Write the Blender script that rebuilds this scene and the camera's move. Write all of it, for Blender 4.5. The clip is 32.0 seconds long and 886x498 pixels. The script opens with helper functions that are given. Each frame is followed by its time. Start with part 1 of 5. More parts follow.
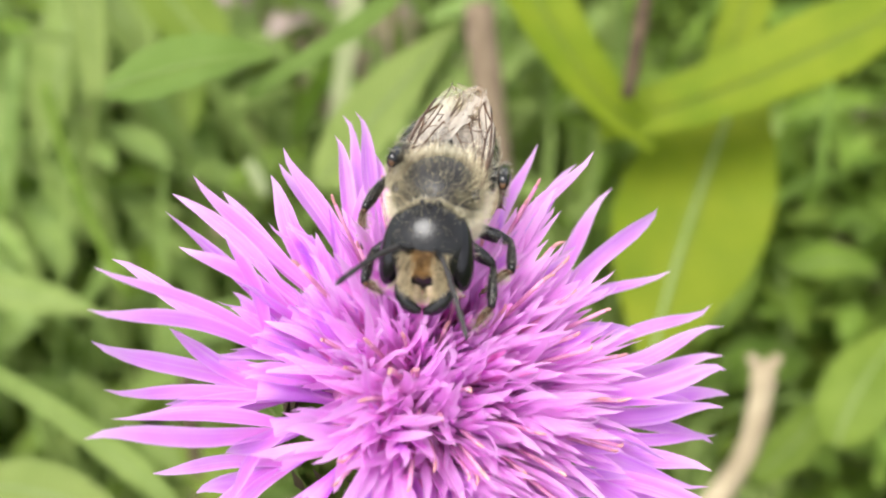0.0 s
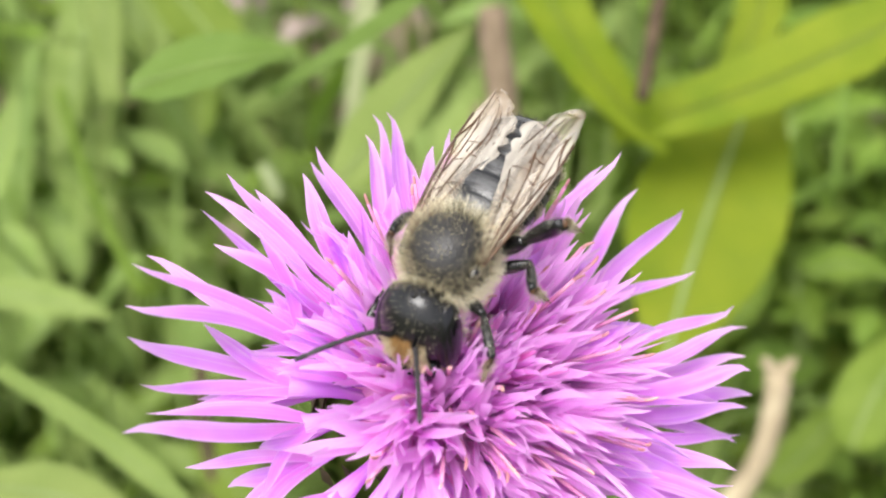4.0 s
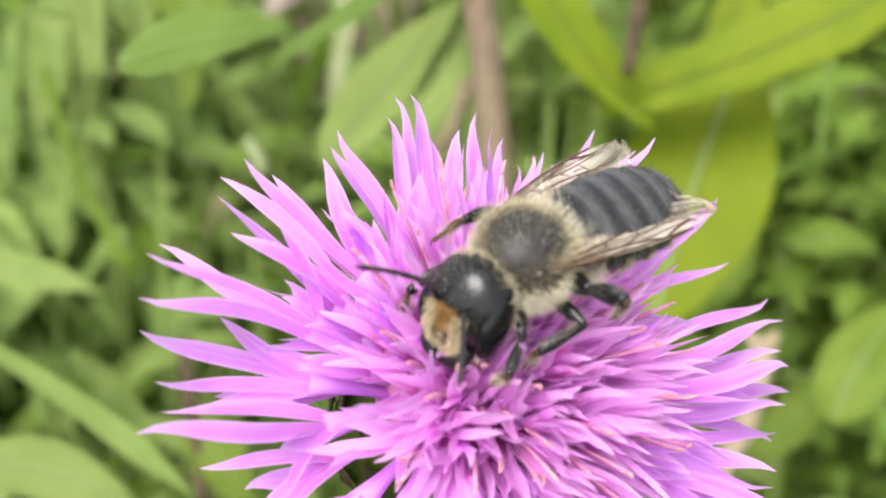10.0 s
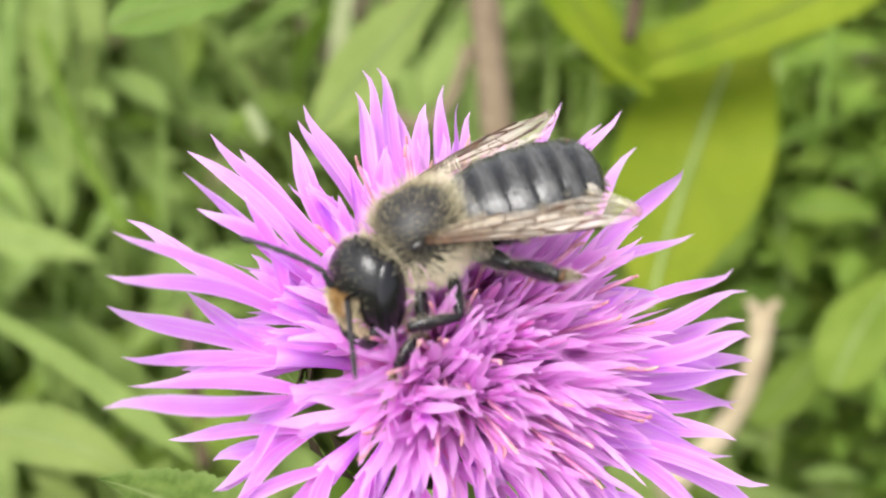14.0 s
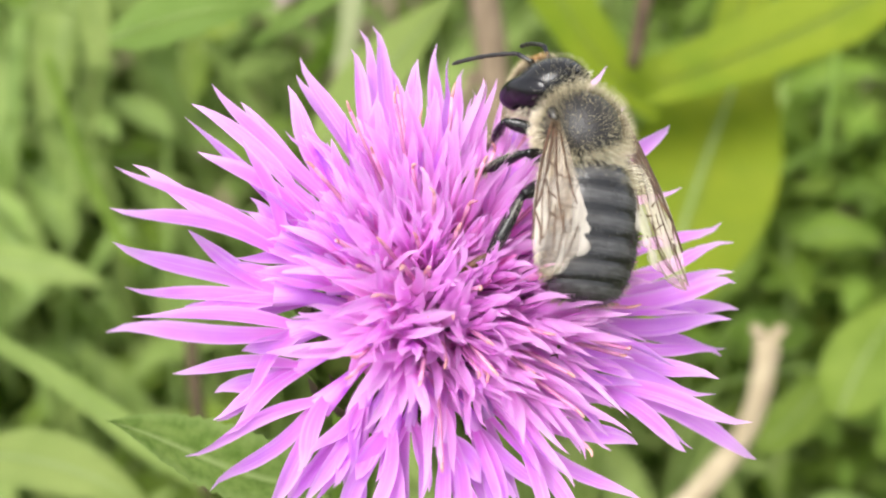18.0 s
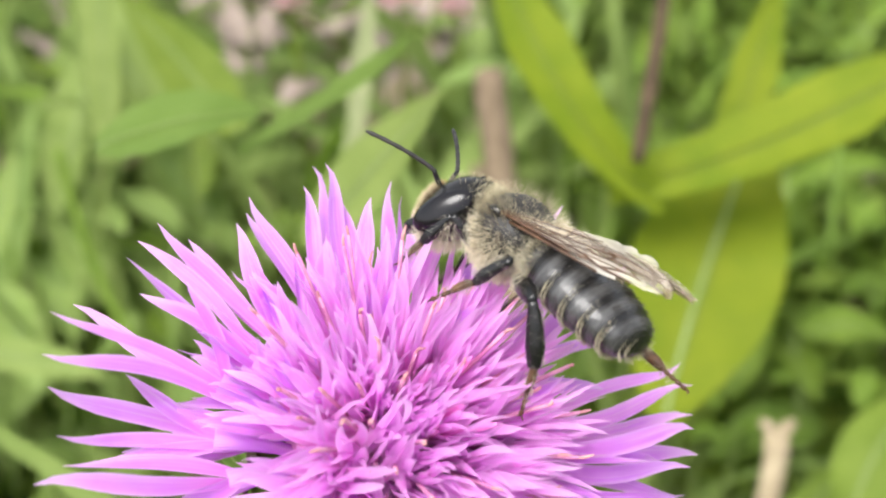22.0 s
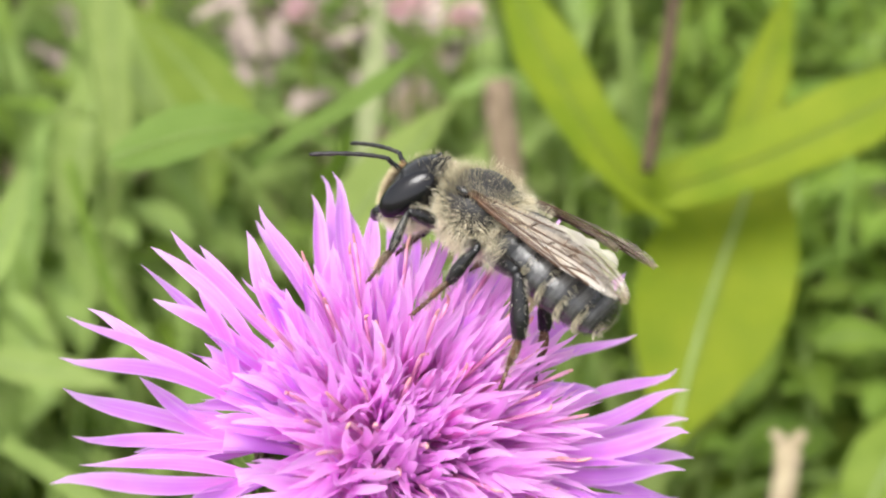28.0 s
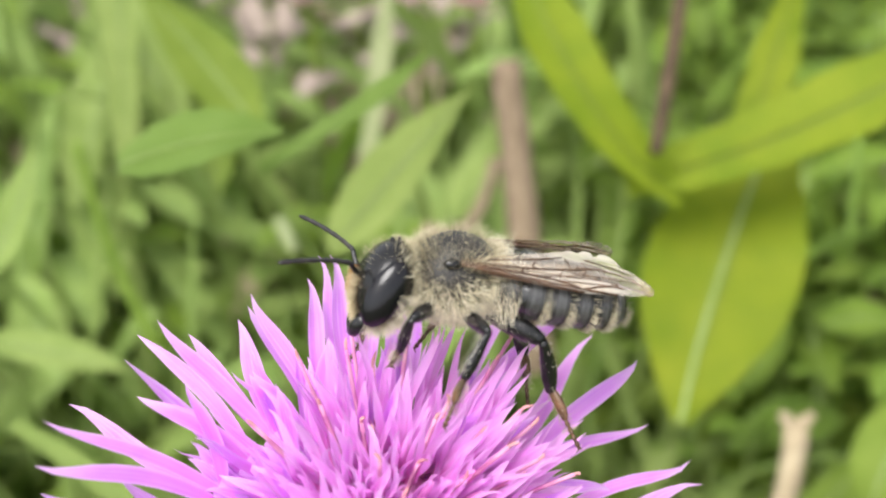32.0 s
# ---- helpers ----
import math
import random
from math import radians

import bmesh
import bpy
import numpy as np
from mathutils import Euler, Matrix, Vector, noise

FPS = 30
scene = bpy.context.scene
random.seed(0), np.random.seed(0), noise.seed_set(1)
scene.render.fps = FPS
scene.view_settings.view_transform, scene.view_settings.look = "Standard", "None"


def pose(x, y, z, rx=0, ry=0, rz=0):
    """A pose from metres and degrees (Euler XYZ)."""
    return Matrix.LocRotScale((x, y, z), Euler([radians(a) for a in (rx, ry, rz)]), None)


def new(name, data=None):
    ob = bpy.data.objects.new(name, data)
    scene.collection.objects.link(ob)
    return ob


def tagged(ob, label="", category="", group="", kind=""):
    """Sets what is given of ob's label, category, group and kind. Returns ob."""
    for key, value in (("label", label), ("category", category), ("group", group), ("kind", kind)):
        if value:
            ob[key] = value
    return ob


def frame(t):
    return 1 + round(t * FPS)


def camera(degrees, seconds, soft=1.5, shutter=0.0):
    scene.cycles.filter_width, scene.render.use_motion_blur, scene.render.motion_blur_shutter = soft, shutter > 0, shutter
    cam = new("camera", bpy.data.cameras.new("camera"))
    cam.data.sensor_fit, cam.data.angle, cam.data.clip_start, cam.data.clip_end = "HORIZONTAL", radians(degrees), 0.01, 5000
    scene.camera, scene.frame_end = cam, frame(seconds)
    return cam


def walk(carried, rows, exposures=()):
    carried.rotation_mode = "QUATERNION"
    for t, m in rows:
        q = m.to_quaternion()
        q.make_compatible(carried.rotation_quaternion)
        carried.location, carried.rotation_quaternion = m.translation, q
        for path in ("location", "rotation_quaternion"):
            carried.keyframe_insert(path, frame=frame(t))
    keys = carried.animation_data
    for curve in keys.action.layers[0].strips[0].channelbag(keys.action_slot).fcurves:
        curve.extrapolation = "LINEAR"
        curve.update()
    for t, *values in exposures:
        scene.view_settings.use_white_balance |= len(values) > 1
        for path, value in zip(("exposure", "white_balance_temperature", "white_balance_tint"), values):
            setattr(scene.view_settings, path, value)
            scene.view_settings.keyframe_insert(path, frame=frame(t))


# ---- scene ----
EYE = Vector((0.0020, -0.0445, 0.4411))
cam = camera(41.1, 32.0, soft=2.1)
cam.data.dof.use_dof = True
cam.data.dof.focus_distance, cam.data.dof.aperture_fstop = 0.0575, 48.0
# seconds, degrees turned up, to the left and rolled from the first view
TURNS = [
    (0, -0, -0, 0),
    (0.5, 0.136, 0.056, 0),
    (1, 0.138, 0.163, 0),
    (1.5, 0.17, 0.377, 0),
    (2, 0.225, 0.459, 0),
    (2.5, 0.225, 0.459, 0),
    (4.5, 0.15, 0.697, 0),
    (5, 0.177, 0.697, 0),
    (5.5, 0.095, 0.669, 0),
    (6, 0.067, 0.588, 0),
    (6.5, -0.016, 0.507, 0),
    (7, -0.098, 0.425, 0),
    (7.5, -0.288, 0.367, 0),
    (8, -0.397, 0.285, 0),
    (8.5, -0.477, 0.283, 0),
    (9, -0.641, 0.146, 0),
    (9.5, -0.858, 0.061, 0),
    (10, -1.101, -0.052, 0),
    (10.5, -1.395, -0.059, 0),
    (11, -1.637, -0.145, 0),
    (11.5, -1.77, -0.148, 0),
    (12, -1.957, -0.153, 0),
    (12.5, -2.116, -0.13, 0),
    (13, -2.407, -0.085, 0),
    (13.5, -2.566, -0.063, 0),
    (14, -2.644, -0.012, 0),
    (14.5, -2.561, 0.149, 0),
    (15, -2.45, 0.391, 0),
    (15.5, -2.369, 0.446, 0),
    (17.5, -1.625, 0.387, 0),
    (18, -1.416, 0.207, 0),
    (18.5, -1.017, 0.137, 0),
    (19, -0.645, -0.041, 0),
    (19.5, 0.053, -0.026, 0),
    (20, 0.839, 0.151, 0),
    (20.5, 1.409, 0.268, 0),
    (21, 2.033, 0.332, 0),
    (21.5, 2.633, 0.422, 0),
    (22, 3.097, 0.509, 0),
    (22.5, 3.371, 0.593, 0),
    (23, 3.698, 0.597, 0),
    (23.5, 3.668, 0.489, 0),
    (24, 3.613, 0.435, 0),
    (24.5, 3.585, 0.434, 0),
    (26.5, 3.888, 0.572, 0),
    (27, 3.838, 0.732, 0),
    (27.5, 3.758, 0.839, 0),
    (28, 3.625, 0.971, 0),
    (28.5, 3.628, 1.105, 0),
    (29, 3.63, 1.185, 0),
    (29.5, 3.822, 1.214, 0),
    (30, 3.909, 1.429, 0),
    (30.5, 3.718, 1.453, 0),
    (31, 3.391, 1.422, 0),
    (31.5, 2.924, 1.255, 0),
    (32, 2.736, 1.359, 0),
]
walk(cam, [(t, pose(*EYE, 55.0, 0, 0) @ pose(0, 0, 0, up, left, roll)) for t, up, left, roll in TURNS])

# ---- light: bright thin cloud, a wide soft sun ----
SUN_UP, SUN_SIDE = 62.0, 212.0
world = bpy.data.worlds.new("sky")
scene.world = world
world.use_nodes = True
sky = world.node_tree.nodes.new("ShaderNodeTexSky")
sky.sky_type, sky.sun_disc = "NISHITA", False
sky.sun_elevation, sky.sun_rotation = radians(SUN_UP), radians(SUN_SIDE)
sky.dust_density, sky.air_density = 3.0, 1.0
cloud = world.node_tree.nodes.new("ShaderNodeHueSaturation")
cloud.inputs["Saturation"].default_value = 0.3
world.node_tree.links.new(sky.outputs[0], cloud.inputs["Color"])
world.node_tree.links.new(cloud.outputs[0], world.node_tree.nodes["Background"].inputs[0])
world.node_tree.nodes["Background"].inputs[1].default_value = 0.15
sun = new("sun", bpy.data.lights.new("sun", "SUN"))
sun.data.energy, sun.data.angle, sun.data.color = 2.0, radians(36), (1.0, 0.98, 0.95)
sun.matrix_basis = pose(0, 0, 2, 90 - SUN_UP, 0, 180 - SUN_SIDE)
scene.view_settings.exposure = 1.33


# ---- materials ----
def shader(name, build, rough=0.6, metal=0.0, spec=0.5):
    m = bpy.data.materials.new(name)
    m.use_nodes = True
    nt = m.node_tree
    bsdf = nt.nodes["Principled BSDF"]
    bsdf.inputs["Roughness"].default_value = rough
    bsdf.inputs["Metallic"].default_value = metal
    bsdf.inputs["Specular IOR Level"].default_value = spec
    build(nt, bsdf)
    return m


def link(nt, a, b):
    nt.links.new(a, b)


def node(nt, kind, **values):
    n = nt.nodes.new("ShaderNode" + kind)
    for k, v in values.items():
        n.inputs[k.replace("_", " ")].default_value = v
    return n


def ramp(nt, fac, stops):
    n = nt.nodes.new("ShaderNodeValToRGB")
    e = n.color_ramp.elements
    while len(e) < len(stops):
        e.new(0.5)
    for el, (p, c) in zip(e, stops):
        el.position, el.color = p, (*c, 1)
    link(nt, fac, n.inputs[0])
    return n.outputs[0]


def coords(nt):
    return nt.nodes.new("ShaderNodeTexCoord").outputs["Object"]


def grain(nt, scale, detail=4.0, stretch=None):
    n = node(nt, "TexNoise", Scale=scale, Detail=detail)
    src = coords(nt)
    if stretch:
        mp = nt.nodes.new("ShaderNodeMapping")
        mp.inputs["Scale"].default_value = stretch
        link(nt, src, mp.inputs[0])
        src = mp.outputs[0]
    link(nt, src, n.inputs["Vector"])
    return n.outputs["Fac"]


def relief(nt, bsdf, fac, strength, distance):
    b = node(nt, "Bump", Strength=strength, Distance=distance)
    link(nt, fac, b.inputs["Height"])
    link(nt, b.outputs[0], bsdf.inputs["Normal"])


def mixed(nt, fac, a, b):
    n = nt.nodes.new("ShaderNodeMix")
    n.data_type = "RGBA"
    for sock, v in ((n.inputs[0], fac), (n.inputs[6], a), (n.inputs[7], b)):
        if isinstance(v, (int, float)):
            sock.default_value = v
        elif isinstance(v, tuple):
            sock.default_value = (*v, 1)
        else:
            link(nt, v, sock)
    return n.outputs[2]


def thin(nt, bsdf, colour, share):
    """Lets part of the light through a thin leaf or petal."""
    t = nt.nodes.new("ShaderNodeBsdfTranslucent")
    mix = nt.nodes.new("ShaderNodeMixShader")
    mix.inputs[0].default_value = share
    link(nt, colour, t.inputs[0])
    link(nt, bsdf.outputs[0], mix.inputs[1])
    link(nt, t.outputs[0], mix.inputs[2])
    link(nt, mix.outputs[0], nt.nodes["Material Output"].inputs[0])


def plant(name, dark, light, share=0.4, scale=60.0, rough=0.5, each=True, vein=None, tip=None, rim=None, streak=None, foot=None):
    """A leaf or petal: along its length by UV, with grain, a midrib and a little change from piece to piece."""
    def build(nt, bsdf):
        uv = nt.nodes.new("ShaderNodeTexCoord").outputs["UV"]
        sep = nt.nodes.new("ShaderNodeSeparateXYZ")
        link(nt, uv, sep.inputs[0])
        col = ramp(nt, grain(nt, scale), [(0.3, dark), (0.7, light)])
        if streak:
            # fine lines along the length, another set on every piece
            lines = nt.nodes.new("ShaderNodeTexNoise")
            lines.noise_dimensions = "4D"
            lines.inputs["Scale"].default_value, lines.inputs["Detail"].default_value = 1.0, 3.0
            mp = nt.nodes.new("ShaderNodeMapping")
            mp.inputs["Scale"].default_value = (9.0, 1.4, 1.0)
            link(nt, uv, mp.inputs[0]), link(nt, mp.outputs[0], lines.inputs["Vector"])
            seed = nt.nodes.new("ShaderNodeMath")
            seed.operation = "MULTIPLY"
            seed.inputs[1].default_value = 60.0
            link(nt, nt.nodes.new("ShaderNodeObjectInfo").outputs["Random"], seed.inputs[0])
            link(nt, seed.outputs[0], lines.inputs["W"])
            col = mixed(nt, ramp(nt, lines.outputs["Fac"], [(0.45, (0, 0, 0)), (0.68, (0.75, 0.75, 0.75))]), col, streak)
        if foot:
            col = mixed(nt, ramp(nt, sep.outputs[1], [(0.0, (1, 1, 1)), (0.55, (0, 0, 0))]), col, foot)
        if tip:
            col = mixed(nt, ramp(nt, sep.outputs[1], [(0.70, (0, 0, 0)), (1.0, (0.9, 0.9, 0.9))]), col, tip)
        if vein:
            side = nt.nodes.new("ShaderNodeMath")
            side.operation = "SUBTRACT"
            side.inputs[1].default_value = 0.5
            link(nt, sep.outputs[0], side.inputs[0])
            ab = nt.nodes.new("ShaderNodeMath")
            ab.operation = "ABSOLUTE"
            link(nt, side.outputs[0], ab.inputs[0])
            f = ramp(nt, ab.outputs[0], [(0.0, (1, 1, 1)), (0.07, (0, 0, 0))])
            col = mixed(nt, f, col, vein)
        if rim:
            off = nt.nodes.new("ShaderNodeMath")
            off.operation = "SUBTRACT"
            off.inputs[1].default_value = 0.5
            link(nt, sep.outputs[0], off.inputs[0])
            far = nt.nodes.new("ShaderNodeMath")
            far.operation = "ABSOLUTE"
            link(nt, off.outputs[0], far.inputs[0])
            col = mixed(nt, ramp(nt, far.outputs[0], [(0.30, (0, 0, 0)), (0.5, (0.7, 0.7, 0.7))]), col, rim)
        if each:
            info = nt.nodes.new("ShaderNodeObjectInfo").outputs["Random"]
            geo = nt.nodes.new("ShaderNodeNewGeometry").outputs["Random Per Island"]
            add = nt.nodes.new("ShaderNodeMath")
            add.operation = "ADD"
            link(nt, info, add.inputs[0]), link(nt, geo, add.inputs[1])
            hsv = node(nt, "HueSaturation")
            for sock, lo, hi in (("Hue", 0.485, 0.515), ("Value", 0.80, 1.20)):
                mr = nt.nodes.new("ShaderNodeMapRange")
                mr.inputs["From Max"].default_value = 2.0
                mr.inputs["To Min"].default_value, mr.inputs["To Max"].default_value = lo, hi
                link(nt, add.outputs[0], mr.inputs[0])
                link(nt, mr.outputs[0], hsv.inputs[sock])
            link(nt, col, hsv.inputs["Color"])
            col = hsv.outputs[0]
        link(nt, col, bsdf.inputs["Base Color"])
        wave = node(nt, "TexWave", Scale=9.0, Distortion=0.6)
        wave.bands_direction = "X"
        link(nt, uv, wave.inputs["Vector"])
        relief(nt, bsdf, wave.outputs["Fac"], 0.45, 0.00012)
        thin(nt, bsdf, col, share)
    return shader(name, build, rough, spec=0.12)


PETAL = plant("petal", (0.77, 0.26, 0.95), (0.91, 0.37, 0.99), 0.52, 300, 0.5, tip=(0.94, 0.62, 0.97), rim=(0.94, 0.57, 0.99), streak=(0.93, 0.53, 0.99), foot=(0.93, 0.30, 0.86))
PETAL_INNER = plant("petal_inner", (0.95, 0.38, 0.91), (0.98, 0.53, 0.98), 0.52, 300, 0.5, tip=(0.97, 0.57, 0.95), rim=(0.98, 0.60, 0.97), streak=(0.98, 0.57, 0.96), foot=(0.95, 0.29, 0.74))
FLORET_TUBE = plant("floret_tube", (0.94, 0.35, 0.75), (0.97, 0.50, 0.87), 0.6, 300, 0.5)
ANTHER = plant("anther", (0.62, 0.20, 0.42), (0.84, 0.42, 0.56), 0.1, 900, 0.6)
STYLE = plant("style", (0.74, 0.32, 0.36), (0.86, 0.52, 0.44), 0.2, 900, 0.6)
LEAF = plant("leaf", (0.118, 0.182, 0.022), (0.182, 0.256, 0.040), 0.42, 120, 0.5, vein=(0.190, 0.266, 0.076))
LEAF_PALE = plant("leaf_pale", (0.180, 0.252, 0.062), (0.246, 0.320, 0.092), 0.42, 120, 0.5, vein=(0.247, 0.323, 0.123))
LEAF_YELLOW = plant("leaf_yellow", (0.126, 0.200, 0.010), (0.224, 0.284, 0.018), 0.48, 70, 0.5, vein=(0.190, 0.257, 0.048))
LEAF_VIVID = plant("leaf_vivid", (0.122, 0.190, 0.036), (0.168, 0.245, 0.058), 0.45, 120, 0.5, vein=(0.162, 0.237, 0.048))
LEAF_STEM = plant("leaf_stem", (0.085, 0.150, 0.022), (0.200, 0.285, 0.070), 0.45, 1100, 0.55, vein=(0.28, 0.36, 0.13), rim=(0.24, 0.33, 0.10))
LEAF_DARK = plant("leaf_dark", (0.090, 0.144, 0.023), (0.148, 0.217, 0.040), 0.45, 120, 0.5)
STRAW = plant("straw", (0.228, 0.176, 0.114), (0.380, 0.309, 0.209), 0.1, 150, 0.8)
HUSK = plant("pale_husk", (0.228, 0.266, 0.123), (0.314, 0.342, 0.180), 0.3, 150, 0.7)
STALK = plant("stalk", (0.05, 0.034, 0.022), (0.10, 0.07, 0.042), 0.05, 200, 0.8)
BROWN = plant("dead_brown", (0.104, 0.074, 0.049), (0.199, 0.147, 0.100), 0.05, 160, 0.8)
LITTER = plant("dead_litter", (0.180, 0.138, 0.119), (0.314, 0.257, 0.214), 0.1, 120, 0.85)
MIDRIB = plant("midrib", (0.24, 0.32, 0.10), (0.32, 0.40, 0.16), 0.2, 120, 0.5)
PINKISH = plant("clover_pink", (0.66, 0.40, 0.44), (0.88, 0.72, 0.68), 0.3, 200, 0.7)


def soil_nodes(nt, bsdf):
    col = ramp(nt, grain(nt, 40, 6), [(0.3, (0.045, 0.06, 0.018)), (0.55, (0.085, 0.10, 0.035)), (0.75, (0.14, 0.115, 0.07))])
    link(nt, col, bsdf.inputs["Base Color"])
    relief(nt, bsdf, grain(nt, 150, 6), 1.0, 0.01)


SOIL = shader("soil", soil_nodes, 0.95)


def chitin(name, dark, light, rough=0.3, scale=1800.0, bump=0.3):
    def build(nt, bsdf):
        link(nt, ramp(nt, grain(nt, scale), [(0.35, dark), (0.7, light)]), bsdf.inputs["Base Color"])
        pits = node(nt, "TexVoronoi", Scale=scale * 5)
        link(nt, coords(nt), pits.inputs["Vector"])
        relief(nt, bsdf, pits.outputs["Distance"], bump, 0.00006)
    return shader(name, build, rough, spec=0.34)


CHITIN = chitin("chitin", (0.006, 0.006, 0.006), (0.012, 0.011, 0.011), 0.23, 1800, 0.12)
CHITIN_DULL = chitin("chitin_dull", (0.012, 0.011, 0.010), (0.026, 0.023, 0.021), 0.44, 1800, 0.35)


def tergite_nodes(nt, bsdf):
    uv = nt.nodes.new("ShaderNodeTexCoord").outputs["UV"]
    sep = nt.nodes.new("ShaderNodeSeparateXYZ")
    link(nt, uv, sep.inputs[0])
    # grey middle of each ring: short hair, and sky sheen put into the colour
    hair_sheen = ramp(nt, sep.outputs[1], [(0.0, (0.006, 0.006, 0.006)), (0.20, (0.010, 0.010, 0.010)), (0.42, (0.062, 0.061, 0.060)), (0.68, (0.044, 0.043, 0.042)), (0.82, (0.006, 0.006, 0.006))])
    streak = grain(nt, 1500, 4, (4, 1, 1))
    col = mixed(nt, ramp(nt, streak, [(0.42, (0, 0, 0)), (0.70, (0.8, 0.8, 0.8))]), hair_sheen, (0.016, 0.015, 0.015))
    link(nt, col, bsdf.inputs["Base Color"])
    rough = ramp(nt, sep.outputs[1], [(0.2, (0.22, 0.22, 0.22)), (0.5, (0.33, 0.33, 0.33)), (0.8, (0.20, 0.20, 0.20))])
    link(nt, rough, bsdf.inputs["Roughness"])
    relief(nt, bsdf, grain(nt, 4200, 5), 0.40, 0.00010)


TERGITE = shader("tergite", tergite_nodes, 0.30, spec=0.45)
EYEBALL = chitin("compound_eye", (0.003, 0.003, 0.004), (0.006, 0.005, 0.006), 0.19, 900, 0.05)
IVORY = chitin("ivory_shield", (0.30, 0.22, 0.14), (0.55, 0.44, 0.30), 0.4)
CLAW = chitin("leg_tip", (0.035, 0.017, 0.008), (0.12, 0.058, 0.025), 0.45)


def hair(name, root, tip):
    def build(nt, bsdf):
        uv = nt.nodes.new("ShaderNodeTexCoord").outputs["UV"]
        sep = nt.nodes.new("ShaderNodeSeparateXYZ")
        link(nt, uv, sep.inputs[0])
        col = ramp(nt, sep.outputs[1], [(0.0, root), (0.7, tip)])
        link(nt, col, bsdf.inputs["Base Color"])
        thin(nt, bsdf, col, 0.35)
    return shader(name, build, 0.6, spec=0.3)


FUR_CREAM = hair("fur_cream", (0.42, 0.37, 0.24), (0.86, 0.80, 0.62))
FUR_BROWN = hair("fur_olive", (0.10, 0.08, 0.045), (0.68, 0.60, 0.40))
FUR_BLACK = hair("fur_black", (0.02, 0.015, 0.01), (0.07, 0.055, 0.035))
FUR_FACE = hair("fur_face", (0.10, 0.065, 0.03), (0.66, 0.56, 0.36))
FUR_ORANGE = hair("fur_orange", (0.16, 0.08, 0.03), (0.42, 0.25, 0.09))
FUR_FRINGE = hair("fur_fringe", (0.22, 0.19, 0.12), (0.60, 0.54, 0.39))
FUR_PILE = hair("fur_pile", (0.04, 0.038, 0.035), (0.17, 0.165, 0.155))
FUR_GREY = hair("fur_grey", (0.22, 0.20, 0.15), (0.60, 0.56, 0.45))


def wing_nodes(nt, bsdf):
    streaks = grain(nt, 700, 4, (0.35, 2.2, 1))
    sep = nt.nodes.new("ShaderNodeSeparateXYZ")
    link(nt, coords(nt), sep.inputs[0])
    out = nt.nodes.new("ShaderNodeMath")
    out.operation = "MULTIPLY"
    out.inputs[1].default_value = 1.0 / 0.009
    link(nt, sep.outputs[0], out.inputs[0])
    # tawny near the hinge, ivory and crumpled towards the tip
    tawny = ramp(nt, streaks, [(0.35, (0.36, 0.28, 0.18)), (0.65, (0.66, 0.57, 0.44))])
    ivory = ramp(nt, streaks, [(0.35, (0.38, 0.32, 0.26)), (0.65, (0.66, 0.60, 0.51))])
    far = ramp(nt, out.outputs[0], [(0.10, (0, 0, 0)), (0.45, (1, 1, 1))])
    link(nt, mixed(nt, far, tawny, ivory), bsdf.inputs["Base Color"])
    clear = nt.nodes.new("ShaderNodeBsdfTransparent")
    clear.inputs[0].default_value = (0.90, 0.83, 0.74, 1)
    mix = nt.nodes.new("ShaderNodeMixShader")
    thick = mixed(nt, far, ramp(nt, streaks, [(0.3, (0.14, 0.14, 0.14)), (0.7, (0.40, 0.40, 0.40))]), ramp(nt, streaks, [(0.3, (0.18, 0.18, 0.18)), (0.7, (0.46, 0.46, 0.46))]))
    link(nt, thick, mix.inputs[0])
    link(nt, clear.outputs[0], mix.inputs[1])
    link(nt, bsdf.outputs[0], mix.inputs[2])
    link(nt, mix.outputs[0], nt.nodes["Material Output"].inputs[0])
    relief(nt, bsdf, grain(nt, 900, 3), 0.6, 0.0002)


WING = shader("wing_film", wing_nodes, 0.28)
VEIN = chitin("wing_vein", (0.035, 0.017, 0.009), (0.09, 0.045, 0.022), 0.45)


# ---- mesh helpers ----
def mesh_of(bm, name, material, smooth=True):
    me = bpy.data.meshes.new(name)
    bm.to_mesh(me)
    bm.free()
    for mat in material if isinstance(material, (list, tuple)) else [material]:
        me.materials.append(mat)
    if smooth:
        me.shade_smooth()
    return me


def part(name, bm, material, parent, label="", at=None):
    ob = new(name, mesh_of(bm, name, material))
    ob.parent = parent
    if at is not None:
        ob.matrix_basis = at
    if label:
        ob["label"] = label
    return ob


def thing(name, bm, material, label, category, group="", kind=""):
    return tagged(new(name, mesh_of(bm, name, material)), label, category, group, kind)


def root(name, place, label, category, group=""):
    ob = new(name)
    ob.empty_display_size = 0.002
    ob.matrix_basis = Matrix.Translation(place)
    return tagged(ob, label, category, group)


def bezier(pts, n):
    """Points along a smooth curve through its control points (any number of them)."""
    out = []
    for i in range(n + 1):
        q, t = [Vector(p) for p in pts], i / n
        while len(q) > 1:
            q = [a.lerp(b, t) for a, b in zip(q, q[1:])]
        out.append(q[0])
    return out


